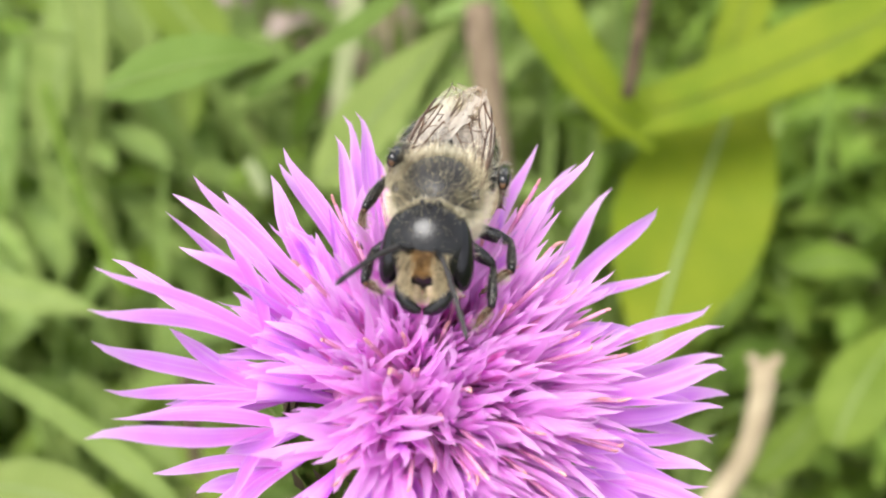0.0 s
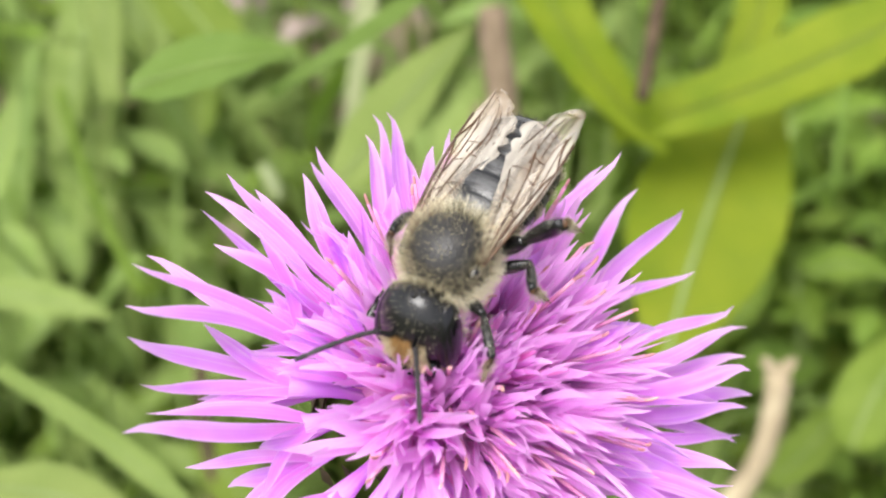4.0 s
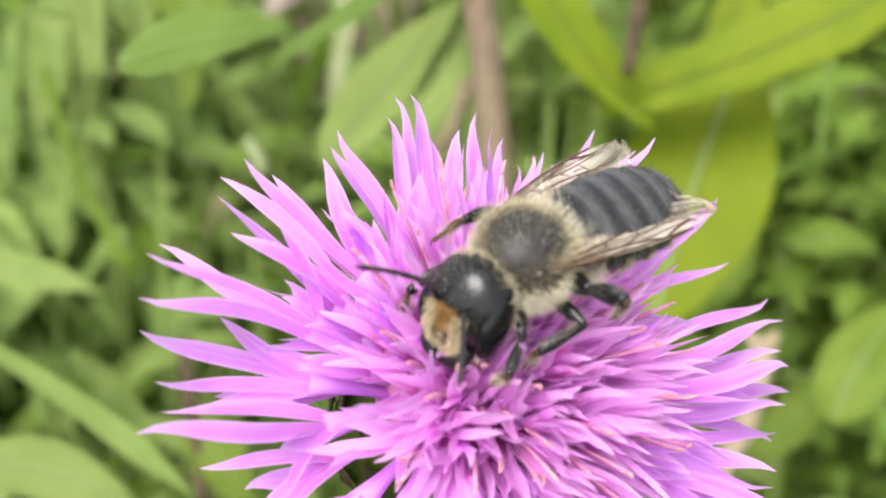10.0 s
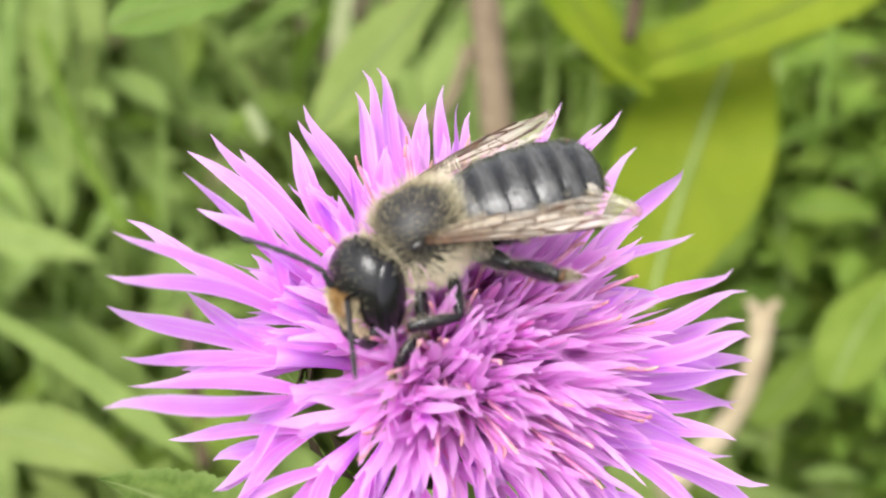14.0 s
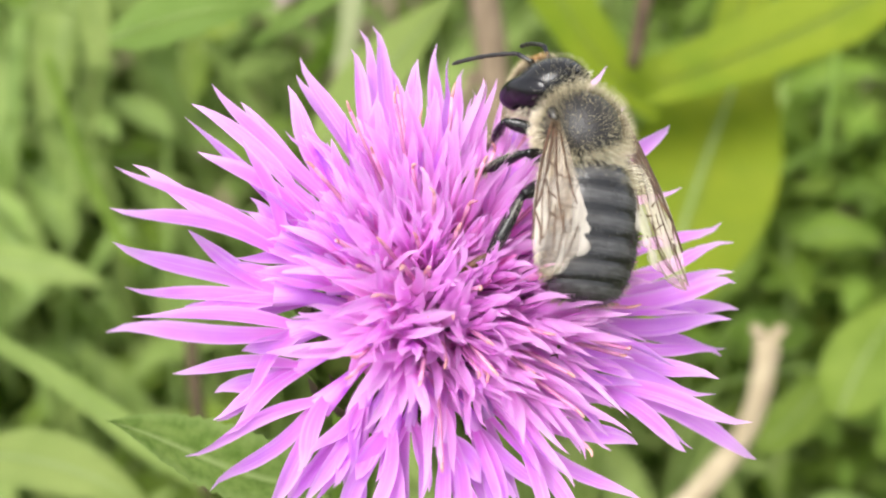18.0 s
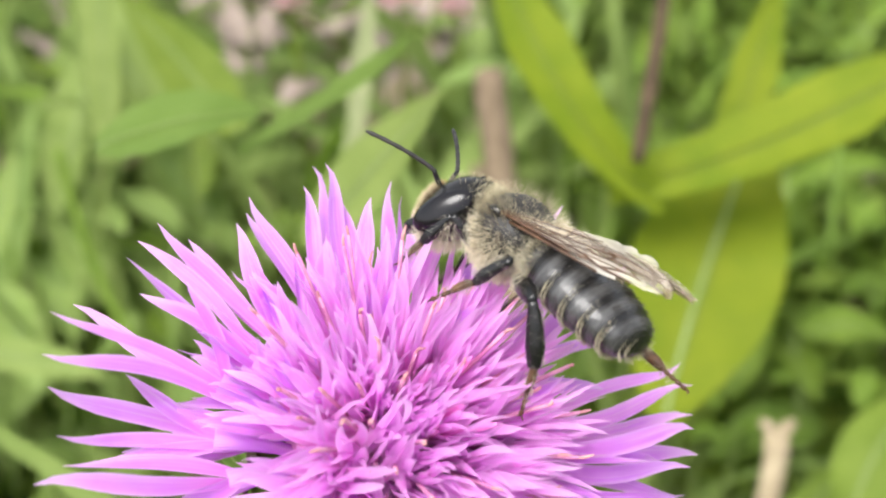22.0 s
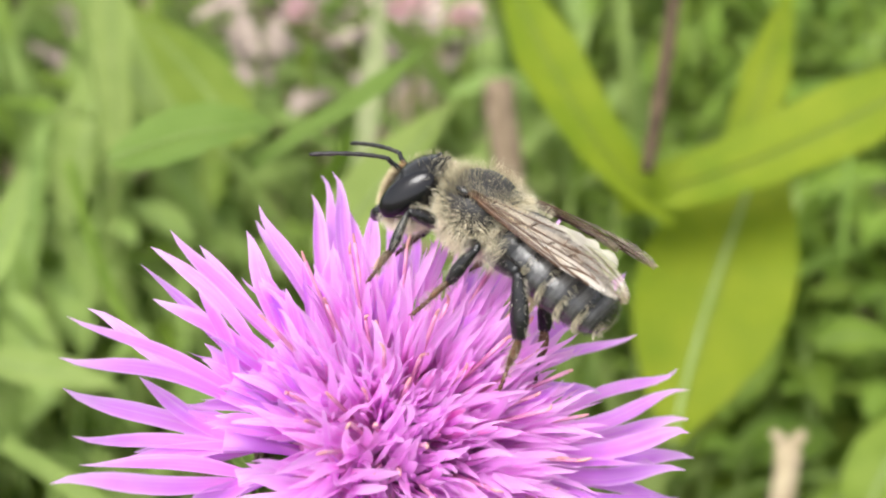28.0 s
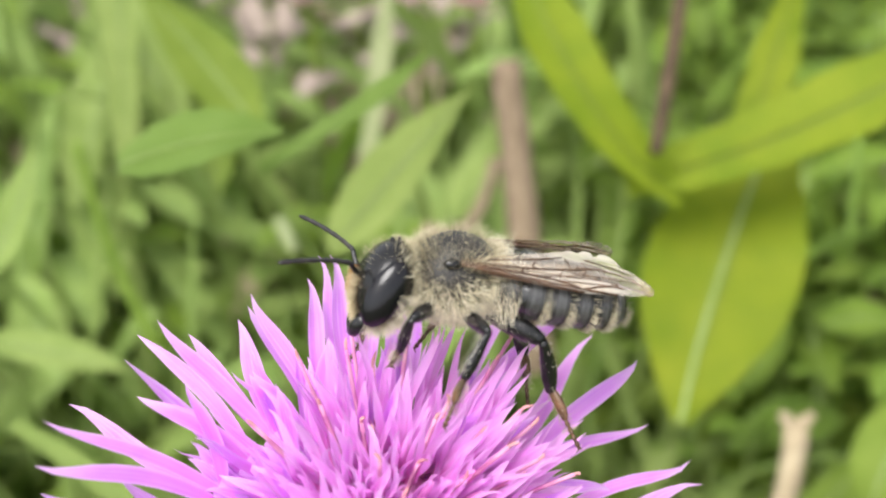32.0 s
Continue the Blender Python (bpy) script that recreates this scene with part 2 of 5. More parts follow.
def blade(bm, pts, width, up, shape=lambda t: math.sin(math.pi * t ** 0.75) ** 0.8, fold=0.15, steps=8, ripple=0.0, twist=0.0):
    """A thin blade along control points: three columns with a folded middle, UV v along it."""
    uv = bm.loops.layers.uv.verify()
    line = bezier(pts, steps)
    rows = []
    for i, p in enumerate(line):
        t = i / steps
        along = (line[min(i + 1, steps)] - line[max(i - 1, 0)]).normalized()
        side = along.cross(Vector(up))
        if side.length < 1e-6:
            side = along.orthogonal()
        side.normalize()
        if twist:
            side.rotate(Matrix.Rotation(twist * t, 3, along))
        nrm = side.cross(along)
        w = width * 0.5 * max(shape(t), 0.02)
        lift = nrm * (w * fold)
        wob = nrm * (ripple * width * math.sin(t * 17 + p.x * 900))
        rows.append([bm.verts.new(p - side * w + lift + wob), bm.verts.new(p - lift), bm.verts.new(p + side * w + lift - wob)])
    for i in range(steps):
        for k in range(2):
            f = bm.faces.new((rows[i][k], rows[i][k + 1], rows[i + 1][k + 1], rows[i + 1][k]))
            for lp, (a, b) in zip(f.loops, ((k, i), (k + 1, i), (k + 1, i + 1), (k, i + 1))):
                lp[uv].uv = (a / 2, b / steps)
            f.smooth = True


def tube(bm, pts, radii, sides=8, steps=None, cap=True):
    """A round tube along control points, its radius going through radii."""
    steps = steps or max(4, len(pts) * 3)
    line = bezier(pts, steps)
    uv = bm.loops.layers.uv.verify()
    side = None
    rings = []
    for i, p in enumerate(line):
        along = (line[min(i + 1, steps)] - line[max(i - 1, 0)]).normalized()
        side = along.orthogonal() if side is None else side - along * side.dot(along)
        side.normalize()
        other = along.cross(side)
        s = i / steps * (len(radii) - 1)
        k = min(int(s), len(radii) - 2) if len(radii) > 1 else 0
        r = radii[0] if len(radii) == 1 else radii[k] + (radii[k + 1] - radii[k]) * (s - k)
        rings.append([bm.verts.new(p + (side * math.cos(a) + other * math.sin(a)) * r) for a in (2 * math.pi * j / sides for j in range(sides))])
    for i in range(steps):
        for j in range(sides):
            f = bm.faces.new((rings[i][j], rings[i][(j + 1) % sides], rings[i + 1][(j + 1) % sides], rings[i + 1][j]))
            for lp, (a, b) in zip(f.loops, ((j, i), (j + 1, i), (j + 1, i + 1), (j, i + 1))):
                lp[uv].uv = (a / sides, b / steps)
    if cap:
        bm.faces.new(rings[0][::-1]), bm.faces.new(rings[-1])


def ball(bm, centre, radii, turn=None, seg=24, rings=16, push=None):
    """An ellipsoid; push(unit vector) -> factor reshapes it."""
    m = (turn or Matrix.Identity(3)).to_3x3()
    made = bmesh.ops.create_uvsphere(bm, u_segments=seg, v_segments=rings, radius=1.0)["verts"]
    for v in made:
        k = push(v.co.copy()) if push else 1.0
        v.co = m @ Vector((v.co.x * radii[0] * k, v.co.y * radii[1] * k, v.co.z * radii[2] * k)) + Vector(centre)
    return made


MM = 0.001

# ---- the ground ----
bm = bmesh.new()
n = 60
for i in range(n + 1):
    for j in range(n + 1):
        x, y = [(abs(k / n * 2 - 1) ** 3.0) * math.copysign(40, k - n / 2) for k in (i, j)]
        bm.verts.new((x, y + 0.6, 0.012 * noise.noise(Vector((x * 6, y * 6, 0))) + 0.05 * noise.noise(Vector((x * 0.7, y * 0.7, 3)))-0.02))
bm.verts.ensure_lookup_table()
for i in range(n):
    for j in range(n):
        bm.faces.new([bm.verts[a * (n + 1) + b] for a, b in ((i, j), (i + 1, j), (i + 1, j + 1), (i, j + 1))])
ground = thing("ground", bm, SOIL, "dark meadow soil under dense green plants", "ground", kind="structure")


# ---- far meadow: leaves, blades and stems nobody could count ----
def lance(t):
    return math.sin(math.pi * min(1, t * 0.97 + 0.03) ** 0.8) ** 0.9


def thicket(name, material, count, seed, size, width, zone, label, upright=0.5, high=(0.02, 0.28)):
    rn, stray = random.Random(seed), random.Random(seed + 500)
    bm = bmesh.new()
    middle = sum(zone[0]) / 2
    for _ in range(count):
        x, y = rn.uniform(*zone[0]), rn.uniform(*zone[1])
        z = rn.uniform(*high)
        # some stand farther out and lower, so that the growth thins out towards its edges
        if stray.random() < 0.28:
            out = stray.random() ** 2
            x, y = middle + (x - middle) * (1 + 1.3 * out), zone[1][0] + (y - zone[1][0]) * (1 + 1.2 * out)
            z = high[0] + (z - high[0]) * (1 - 0.7 * out)
        a = rn.uniform(0, 2 * math.pi)
        ln = rn.uniform(*size)
        out = Vector((math.cos(a), math.sin(a), 0))
        lift = rn.uniform(upright - 0.5, upright + 0.5)
        p = Vector((x, y, z))
        tip = p + out * ln * math.cos(lift) + Vector((0, 0, ln * math.sin(lift)))
        mid = p.lerp(tip, 0.5) + Vector((0, 0, ln * 0.18))
        blade(bm, (p, mid, tip), ln * rn.uniform(*width), (0.2 * rn.uniform(-1, 1), 0.3 * rn.uniform(-1, 1), 1), lance, 0.25, 5)
    return thing(name, bm, material, label, "foliage", kind="stuff")


thicket("low_leaves", LEAF, 4600, 11, (0.02, 0.05), (0.22, 0.42), ((-0.55, 0.55), (0.26, 1.25)), "dense mid-green meadow leaves")
thicket("low_leaves", LEAF_DARK, 3600, 12, (0.02, 0.05), (0.3, 0.55), ((-0.6, 0.6), (0.26, 1.4)), "small dark green meadow leaves", 0.3, (0.0, 0.2))
thicket("low_leaves", LEAF_PALE, 1900, 13, (0.03, 0.08), (0.16, 0.3), ((-0.5, 0.06), (0.26, 1.2)), "pale green lance-shaped leaves", 0.6)
thicket("low_leaves", LEAF_DARK, 2200, 18, (0.015, 0.035), (0.35, 0.6), ((0.06, 0.5), (0.26, 1.2)), "small dark clustered meadow leaves", 0.4, (0.05, 0.26))
thicket("low_leaves", LEAF, 1000, 19, (0.02, 0.06), (0.22, 0.42), ((-0.28, 0.03), (0.14, 0.42)), "mid-green leaves low down", 0.3, (0.0, 0.15))
thicket("low_leaves", LEAF_PALE, 700, 20, (0.03, 0.07), (0.16, 0.3), ((-0.28, 0.10), (0.16, 0.42)), "pale leaves low down", 0.5, (0.0, 0.16))
thicket("low_leaves", LEAF_PALE, 1100, 23, (0.02, 0.05), (0.3, 0.5), ((-0.34, -0.01), (0.20, 0.5)), "small pale green leaves", 0.5, (0.06, 0.24))
thicket("grass", LEAF, 1600, 14, (0.10, 0.24), (0.03, 0.06), ((-0.6, 0.6), (0.26, 1.4)), "thin green grass blades", 1.2, (0.0, 0.12))
thicket("dry_litter", STRAW, 900, 15, (0.03, 0.12), (0.08, 0.2), ((-0.5, 0.04), (0.3, 1.2)), "dry brown stalks and litter", 0.2, (0.05, 0.22))
thicket("low_leaves", LEAF, 900, 26, (0.02, 0.055), (0.2, 0.4), ((-0.42, 0.08), (0.24, 0.65)), "mid-green leaves held flat", 0.15, (0.08, 0.21))
thicket("low_leaves", LEAF_DARK, 900, 27, (0.02, 0.05), (0.3, 0.5), ((0.05, 0.40), (0.34, 0.75)), "small green leaves held flat", 0.15, (0.08, 0.22))
thicket("dead_leaves", LITTER, 420, 28, (0.02, 0.05), (0.3, 0.6), ((-0.32, 0.03), (0.40, 0.9)), "greyish-brown dead leaves", 0.4, (0.10, 0.25))
thicket("dead_leaves", LITTER, 50, 34, (0.010, 0.028), (0.2, 0.5), ((-0.080, -0.002), (0.30, 0.36)), "pinkish-brown withered leaves", 0.3, (0.282, 0.306))
thicket("far_grass", LEAF, 2500, 16, (0.2, 0.5), (0.03, 0.06), ((-4, 4), (1.3, 7)), "tall green grass farther off", 1.2, (0.0, 0.1))
thicket("meadow_grass", LEAF, 5000, 24, (0.08, 0.26), (0.03, 0.07), ((-3.2, 3.2), (-2.8, 3.2)), "short meadow grass all round", 1.2, (0.0, 0.05))
thicket("meadow_leaves", LEAF_DARK, 4000, 25, (0.04, 0.10), (0.25, 0.45), ((-2.0, 2.0), (-1.5, 2.4)), "low meadow leaves all round", 0.4, (0.0, 0.08))


thicket("grass", LEAF_PALE, 1300, 31, (0.04, 0.11), (0.03, 0.06), ((-0.26, 0.08), (0.20, 0.55)), "thin pale upright grass stems", 1.3, (0.06, 0.24))
thicket("low_leaves", LEAF, 2000, 32, (0.008, 0.020), (0.35, 0.6), ((0.04, 0.36), (0.24, 0.60)), "tiny clustered green leaves", 0.5, (0.08, 0.25))
thicket("low_leaves", LEAF_PALE, 1000, 33, (0.008, 0.022), (0.3, 0.5), ((-0.30, 0.08), (0.22, 0.60)), "tiny pale green leaves", 0.5, (0.08, 0.25))


# ---- the plants behind the flower ----
def leaf_thing(name, pts, width, material, label, category="leaf", up=(0, -0.45, 0.9), shape=lance, fold=0.12, ripple=0.02, twist=0.0):
    bm = bmesh.new()
    blade(bm, pts, width, up, shape, fold, 18, ripple, twist)
    ob = thing(name, bm, material, label, category)
    b2 = bmesh.new()
    tube(b2, pts, [width * 0.016, width * 0.012, width * 0.004], 6, 18)
    part("midrib", b2, material if shape is strap else MIDRIB, ob, "raised midrib")
    return ob


def hanging(t):
    return math.sin(math.pi * (t * 0.96 + 0.04)) ** 1.15


def strap(t):
    return min(1.0, 0.55 + 0.6 * t) * min(1.0, (1.0 - t) * 3.5 + 0.02) ** 0.7


def stem_thing(name, pts, radii, material, label, category="stem"):
    bm = bmesh.new()
    tube(bm, pts, radii, 10, 16)
    for v in bm.verts:
        v.co += Vector((noise.noise(v.co * 300), noise.noise(v.co * 300 + Vector((9, 0, 0))), 0)) * radii[0] * 0.18
    ob = thing(name, bm, material, label, category)
    # swollen nodes along the stem
    line = bezier(pts, 12)
    for k in (3, 6, 9):
        b2 = bmesh.new()
        ball(b2, line[k], (radii[1] * 1.07, radii[1] * 1.07, radii[1] * 0.4), seg=12, rings=8)
        part("node", b2, material, ob)
    if name == "dry_stick":
        for c in (-1, 1):
            b2 = bmesh.new()
            p = line[0]
            tube(b2, (p + Vector((0, 0, -0.002)), p + Vector((c * 0.0012, 0, 0.0015)), p + Vector((c * 0.0030, 0.0005, 0.0028))), [radii[0] * 0.75, radii[0] * 0.6, radii[0] * 0.35], 8, 5)
            part("splinter", b2, material, ob)
    return ob


def clover(place, size):
    """A faded round clover head of many small florets."""
    top = root("clover", Vector(place), "faded pinkish-white clover head", "flower", "clover heads")
    rc = random.Random(int(place[0] * 1e5))
    for k in range(30):
        d = Vector((rc.gauss(0, 1), rc.gauss(0, 1), abs(rc.gauss(0, 1)))).normalized()
        bm = bmesh.new()
        blade(bm, (d * size * 0.2, d * size * 0.7, d * size + Vector((0, 0, size * 0.2))), size * 0.45, (0.3, 0.2, 1), lance, 0.3, 4)
        part("floret", bm, PINKISH, top)
    bm = bmesh.new()
    tube(bm, (Vector((0, 0, 0)), Vector((0.005, 0.005, -place[2] * 0.5)), Vector((0, 0.01, -place[2] - 0.02))), [0.0012, 0.0014, 0.002], 8, 8)
    part("stem", bm, LEAF, top)


swayed = [leaf_thing("wild_leaf", ((-0.0338, 0.0676, 0.3831), (-0.0277, 0.0670, 0.3859), (-0.0209, 0.0652, 0.3885), (-0.0149, 0.0632, 0.3892)), 0.0077, LEAF_VIVID, "pointed matt green leaf of a neighbouring plant", "leaf")]
swayed.append(leaf_thing("grass_blade", ((-0.0194, 0.0717, 0.3803), (-0.0132, 0.0742, 0.3839), (-0.0073, 0.0804, 0.3841), (-0.0010, 0.0887, 0.3872)), 0.0029, LEAF_VIVID, "narrow arching green blade", "grass", shape=strap))
slow = leaf_thing("wild_leaf", ((-0.0162, 0.1000, 0.3510), (-0.0096, 0.1029, 0.3586), (-0.0031, 0.1048, 0.3665), (0.0041, 0.1041, 0.3743)), 0.0099, LEAF_PALE, "broad pale green lance-shaped leaf", "leaf")
leaf_thing("grass_blade", ((-0.0258, 0.2186, 0.2938), (-0.0237, 0.2252, 0.3032), (-0.0215, 0.2326, 0.3138), (-0.0187, 0.2532, 0.3432)), 0.0060, HUSK, "pale whitish green upright blade", "grass", shape=strap)
leaf_thing("wild_leaf", ((-0.0439, 0.1823, 0.3291), (-0.0505, 0.1875, 0.3365), (-0.0595, 0.1940, 0.3458), (-0.0700, 0.1997, 0.3539)), 0.0143, LEAF, "broad pale green leaf pointing up", "leaf")
leaf_thing("grass_blade", ((-0.0802, 0.2057, 0.3102), (-0.0818, 0.2157, 0.3245), (-0.0829, 0.2249, 0.3376), (-0.0842, 0.2387, 0.3574)), 0.0100, LEAF_PALE, "upright pale green blade", "grass", shape=strap)
leaf_thing("dock_leaf", ((0.0392, 0.1362, 0.3385), (0.0274, 0.1362, 0.3447), (0.0181, 0.1438, 0.3594), (0.0083, 0.1666, 0.3760)), 0.0125, LEAF_YELLOW, "long translucent yellow-green blade", "leaf", shape=strap)
leaf_thing("dock_leaf", ((0.0291, 0.1391, 0.3398), (0.0428, 0.1394, 0.3418), (0.0612, 0.1412, 0.3481), (0.0944, 0.1475, 0.3668)), 0.0150, LEAF_YELLOW, "broad arching yellow-green blade", "leaf", shape=strap)
leaf_thing("dock_leaf", ((0.0379, 0.1117, 0.3067), (0.0422, 0.1259, 0.3183), (0.0521, 0.1455, 0.3288), (0.0637, 0.1680, 0.3435)), 0.0279, LEAF_YELLOW, "large hanging yellow-green leaf with pale midrib", "leaf", shape=hanging)
leaf_thing("dock_leaf", ((0.0474, 0.1594, 0.3139), (0.0578, 0.1693, 0.3280), (0.0623, 0.1772, 0.3392), (0.0720, 0.2015, 0.3565)), 0.0104, LEAF_YELLOW, "yellow-green blade standing behind", "leaf", shape=strap)
leaf_thing("grass_blade", ((-0.0525, 0.0622, 0.3493), (-0.0445, 0.0595, 0.3455), (-0.0364, 0.0564, 0.3411), (-0.0277, 0.0518, 0.3345)), 0.0033, LEAF_PALE, "pale olive grass blade leaning over", "grass", shape=strap)
leaf_thing("wild_leaf", ((-0.0649, 0.0884, 0.3519), (-0.0626, 0.0915, 0.3563), (-0.0588, 0.0950, 0.3613), (-0.0580, 0.0995, 0.3678)), 0.0061, LEAF_PALE, "pale green leaf tip rising", "leaf")
leaf_thing("wild_leaf", ((-0.0900, 0.1322, 0.3098), (-0.0805, 0.1313, 0.3085), (-0.0710, 0.1307, 0.3077), (-0.0610, 0.1286, 0.3046)), 0.0074, LEAF_PALE, "soft pale green leaf lying flat", "leaf")
leaf_thing("wild_leaf", ((0.0785, 0.1219, 0.2777), (0.0807, 0.1263, 0.2840), (0.0851, 0.1314, 0.2912), (0.0979, 0.1443, 0.2922)), 0.0145, LEAF, "broad pointed mid-green leaf", "leaf")
leaf_thing("wild_leaf", ((0.0845, 0.1819, 0.2762), (0.0911, 0.1838, 0.2790), (0.0978, 0.1842, 0.2795), (0.1059, 0.1811, 0.2751)), 0.0094, LEAF, "small blunt mid-green leaf", "leaf")
leaf_thing("wild_leaf", ((0.0699, 0.1393, 0.2503), (0.0786, 0.1429, 0.2554), (0.0835, 0.1465, 0.2605), (0.0873, 0.1507, 0.2666)), 0.0099, LEAF, "green leaf beside the dry stick", "leaf")
leaf_thing("wild_leaf", ((-0.0501, 0.1311, 0.2734), (-0.0455, 0.1265, 0.2669), (-0.0398, 0.1232, 0.2622), (-0.0375, 0.1180, 0.2546)), 0.0103, LEAF, "slanting mid-green pointed leaf", "leaf")
leaf_thing("wild_leaf", ((-0.0586, 0.0612, 0.3304), (-0.0514, 0.0614, 0.3307), (-0.0435, 0.0603, 0.3293), (-0.0356, 0.0570, 0.3246)), 0.0079, LEAF_PALE, "pale leaf with a dry edge", "leaf")
stem_thing("bare_twig", ((0.0176, 0.1679, 0.2736), (0.0144, 0.1849, 0.2980), (0.0120, 0.1982, 0.3170), (0.0102, 0.2088, 0.3320)), [0.00387, 0.00374, 0.00361], BROWN, "thick dead pinkish-brown twig standing upright")
stem_thing("bare_twig", ((0.0332, 0.1341, 0.3474), (0.0343, 0.1375, 0.3523), (0.0360, 0.1424, 0.3594), (0.0389, 0.1534, 0.3750)), [0.00115, 0.00134, 0.00124], STALK, "thin dark brown twig among the leaves")
stem_thing("dry_stick", ((0.0616, 0.1228, 0.2966), (0.0614, 0.1166, 0.2864), (0.0589, 0.1122, 0.2794), (0.0456, 0.1102, 0.2611)), [0.00235, 0.00215, 0.00270], STRAW, "broken pale tan stick with a square end")
stem_thing("green_shoot", ((-0.0788, 0.1713, 0.3308), (-0.0759, 0.1640, 0.3204), (-0.0708, 0.1561, 0.3092), (-0.0616, 0.1469, 0.2960)), [0.00115, 0.00115, 0.00126], LEAF, "slender upright green shoot")
stem_thing("green_shoot", ((-0.0501, 0.1390, 0.2847), (-0.0501, 0.1338, 0.2772), (-0.0484, 0.1285, 0.2697), (-0.0467, 0.1199, 0.2575)), [0.00126, 0.00138, 0.00138], STALK, "slender brownish green shoot")
stem_thing("dry_bud", ((-0.0408, 0.1796, 0.3078), (-0.0395, 0.1782, 0.3058), (-0.0383, 0.1768, 0.3038), (-0.0368, 0.1753, 0.3017)), [0.00110, 0.00160, 0.00110], HUSK, "small pale dry bud of grass")
stem_thing("bare_twig", ((-0.0093, 0.1957, 0.2960), (-0.0012, 0.1919, 0.2905), (0.0041, 0.1957, 0.2960), (0.0081, 0.2049, 0.3091)), [0.00161, 0.00161, 0.00147], BROWN, "bent dead brown twig")
stem_thing("green_shoot", ((0.0975, 0.2104, 0.2821), (0.0990, 0.2178, 0.2926), (0.1004, 0.2244, 0.3020), (0.1011, 0.2301, 0.3103)), [0.00115, 0.00115, 0.00100], LEAF, "thin upright green shoot")
clover((-0.0478, 0.3050, 0.3126), 0.0076)
clover((-0.0142, 0.3050, 0.3126), 0.0096)
clover((0.0031, 0.3228, 0.3031), 0.0080)
clover((-0.0332, 0.3480, 0.3043), 0.0077)


# ---- the knapweed: head, florets, bracts, stem, leaves ----
BASE = Vector((0, 0, 0.40))
knapweed = root("knapweed", BASE, "pink-purple knapweed flower head with spreading ragged florets", "flower")


# the head faces up and towards the eye
AXIS = Vector((0.3399, -0.5233, 0.7814))
across = Vector((0, 1, 0)).cross(AXIS).normalized()
AXIS_FRAME = Matrix((across, AXIS.cross(across), AXIS)).transposed()


def petal_shape(t):
    return (0.42 + 0.58 * math.sin(min(1.0, t / 0.5) * math.pi / 2)) * min(1.0, (1.0 - t) * 2.9 + 0.01) ** 0.85


def heading(az, polar):
    a, p = radians(az), radians(polar)
    return AXIS_FRAME @ Vector((math.sin(p) * math.cos(a), math.sin(p) * math.sin(a), math.cos(p)))


def petal_mesh(start, tip, width, bow, twist=0.0, fold=0.22, steps=10):
    bm = bmesh.new()
    span = tip - start
    d = span.normalized()
    up = AXIS if abs(d.dot(AXIS)) < 0.9 else (AXIS * 0.2 - (d - AXIS * d.dot(AXIS))).normalized()
    mid = start + span * 0.5 + up * span.length * bow
    aside = d.cross(up) * (math.sin(tip.x * 5e3 + tip.y * 3e3) * span.length * 0.19)
    blade(bm, (start, start + span * 0.2 + up * span.length * bow * 1.2, mid + aside, start + span * 0.8 + up * span.length * bow * 1.5 - aside * 0.5, tip), width, up, petal_shape, fold, steps, 0.0, twist)
    return bm


# the middle of the brush stands back from the near rim
CROWN = heading(55, 90) * (1.2 * MM)


def floret(az, polar, tips, tube_r, width, material, rn, reach=0.5, shift=Vector()):
    """One trumpet floret: a slim tube, its lobes as petals."""
    foot = heading(az, 90) * (2.8 * MM * math.sin(radians(polar))) + AXIS * (0.3 * MM) + shift
    mean = sum((t for t in tips), Vector()) / len(tips)
    neck = foot + (mean - foot) * reach
    bend = foot.lerp(neck, 0.5) + AXIS * (1.2 * MM * math.sin(radians(polar)))
    bm = bmesh.new()
    tube(bm, (foot, bend, neck), [tube_r * 0.5, tube_r * 0.6, tube_r * 1.5], 6, 5, cap=False)
    ob = part("floret", bm, FLORET_TUBE if material is PETAL_INNER else material, knapweed)
    for t in tips:
        off = Vector((rn.uniform(-1, 1), rn.uniform(-1, 1), rn.uniform(-1, 1))) * tube_r * 0.7
        part("petal", petal_mesh(neck + off - (neck - bend) * 0.25, t, width * rn.uniform(0.8, 1.2), rn.uniform(-0.10, 0.15), rn.uniform(-1.4, 1.4), rn.uniform(0.1, 0.4)), material, ob)
    return ob


# outer florets: azimuth, angle from upright and reach (mm) of each lobe's tip
OUTER = [
    (205.7, 74.3, 16.6),
    (200.1, 79.8, 12.7),
    (197.2, 76.7, 15.4),
    (201.3, 80.9, 14.8),
    (188, 81.3, 15.9),
    (186.4, 71.2, 17.1),
    (180.1, 70.2, 17.5),
    (172, 85.1, 16.2),
    (167.3, 74.7, 14.1),
    (163.6, 74.2, 15.6),
    (154.6, 87.9, 15.9),
    (153.1, 78.5, 15.7),
    (147.9, 85.1, 14.3),
    (139.6, 78.6, 13.6),
    (135.5, 81.5, 14),
    (136.9, 72.7, 14.5),
    (121.6, 81.4, 14.6),
    (117.4, 85.6, 16),
    (117, 79.4, 15.6),
    (113.8, 83.3, 14.3),
    (102.2, 82.1, 15.1),
    (102.5, 71.2, 13.7),
    (95.1, 83.6, 14.2),
    (78.5, 80.6, 16.5),
    (70.7, 75.4, 16.2),
    (70.1, 70.6, 16.9),
    (61.5, 85.6, 18.1),
    (53.7, 78.5, 18.1),
    (42.9, 82.9, 17.3),
    (34.8, 85.8, 19.2),
    (30.3, 82.9, 18.9),
    (26, 86.6, 19),
]
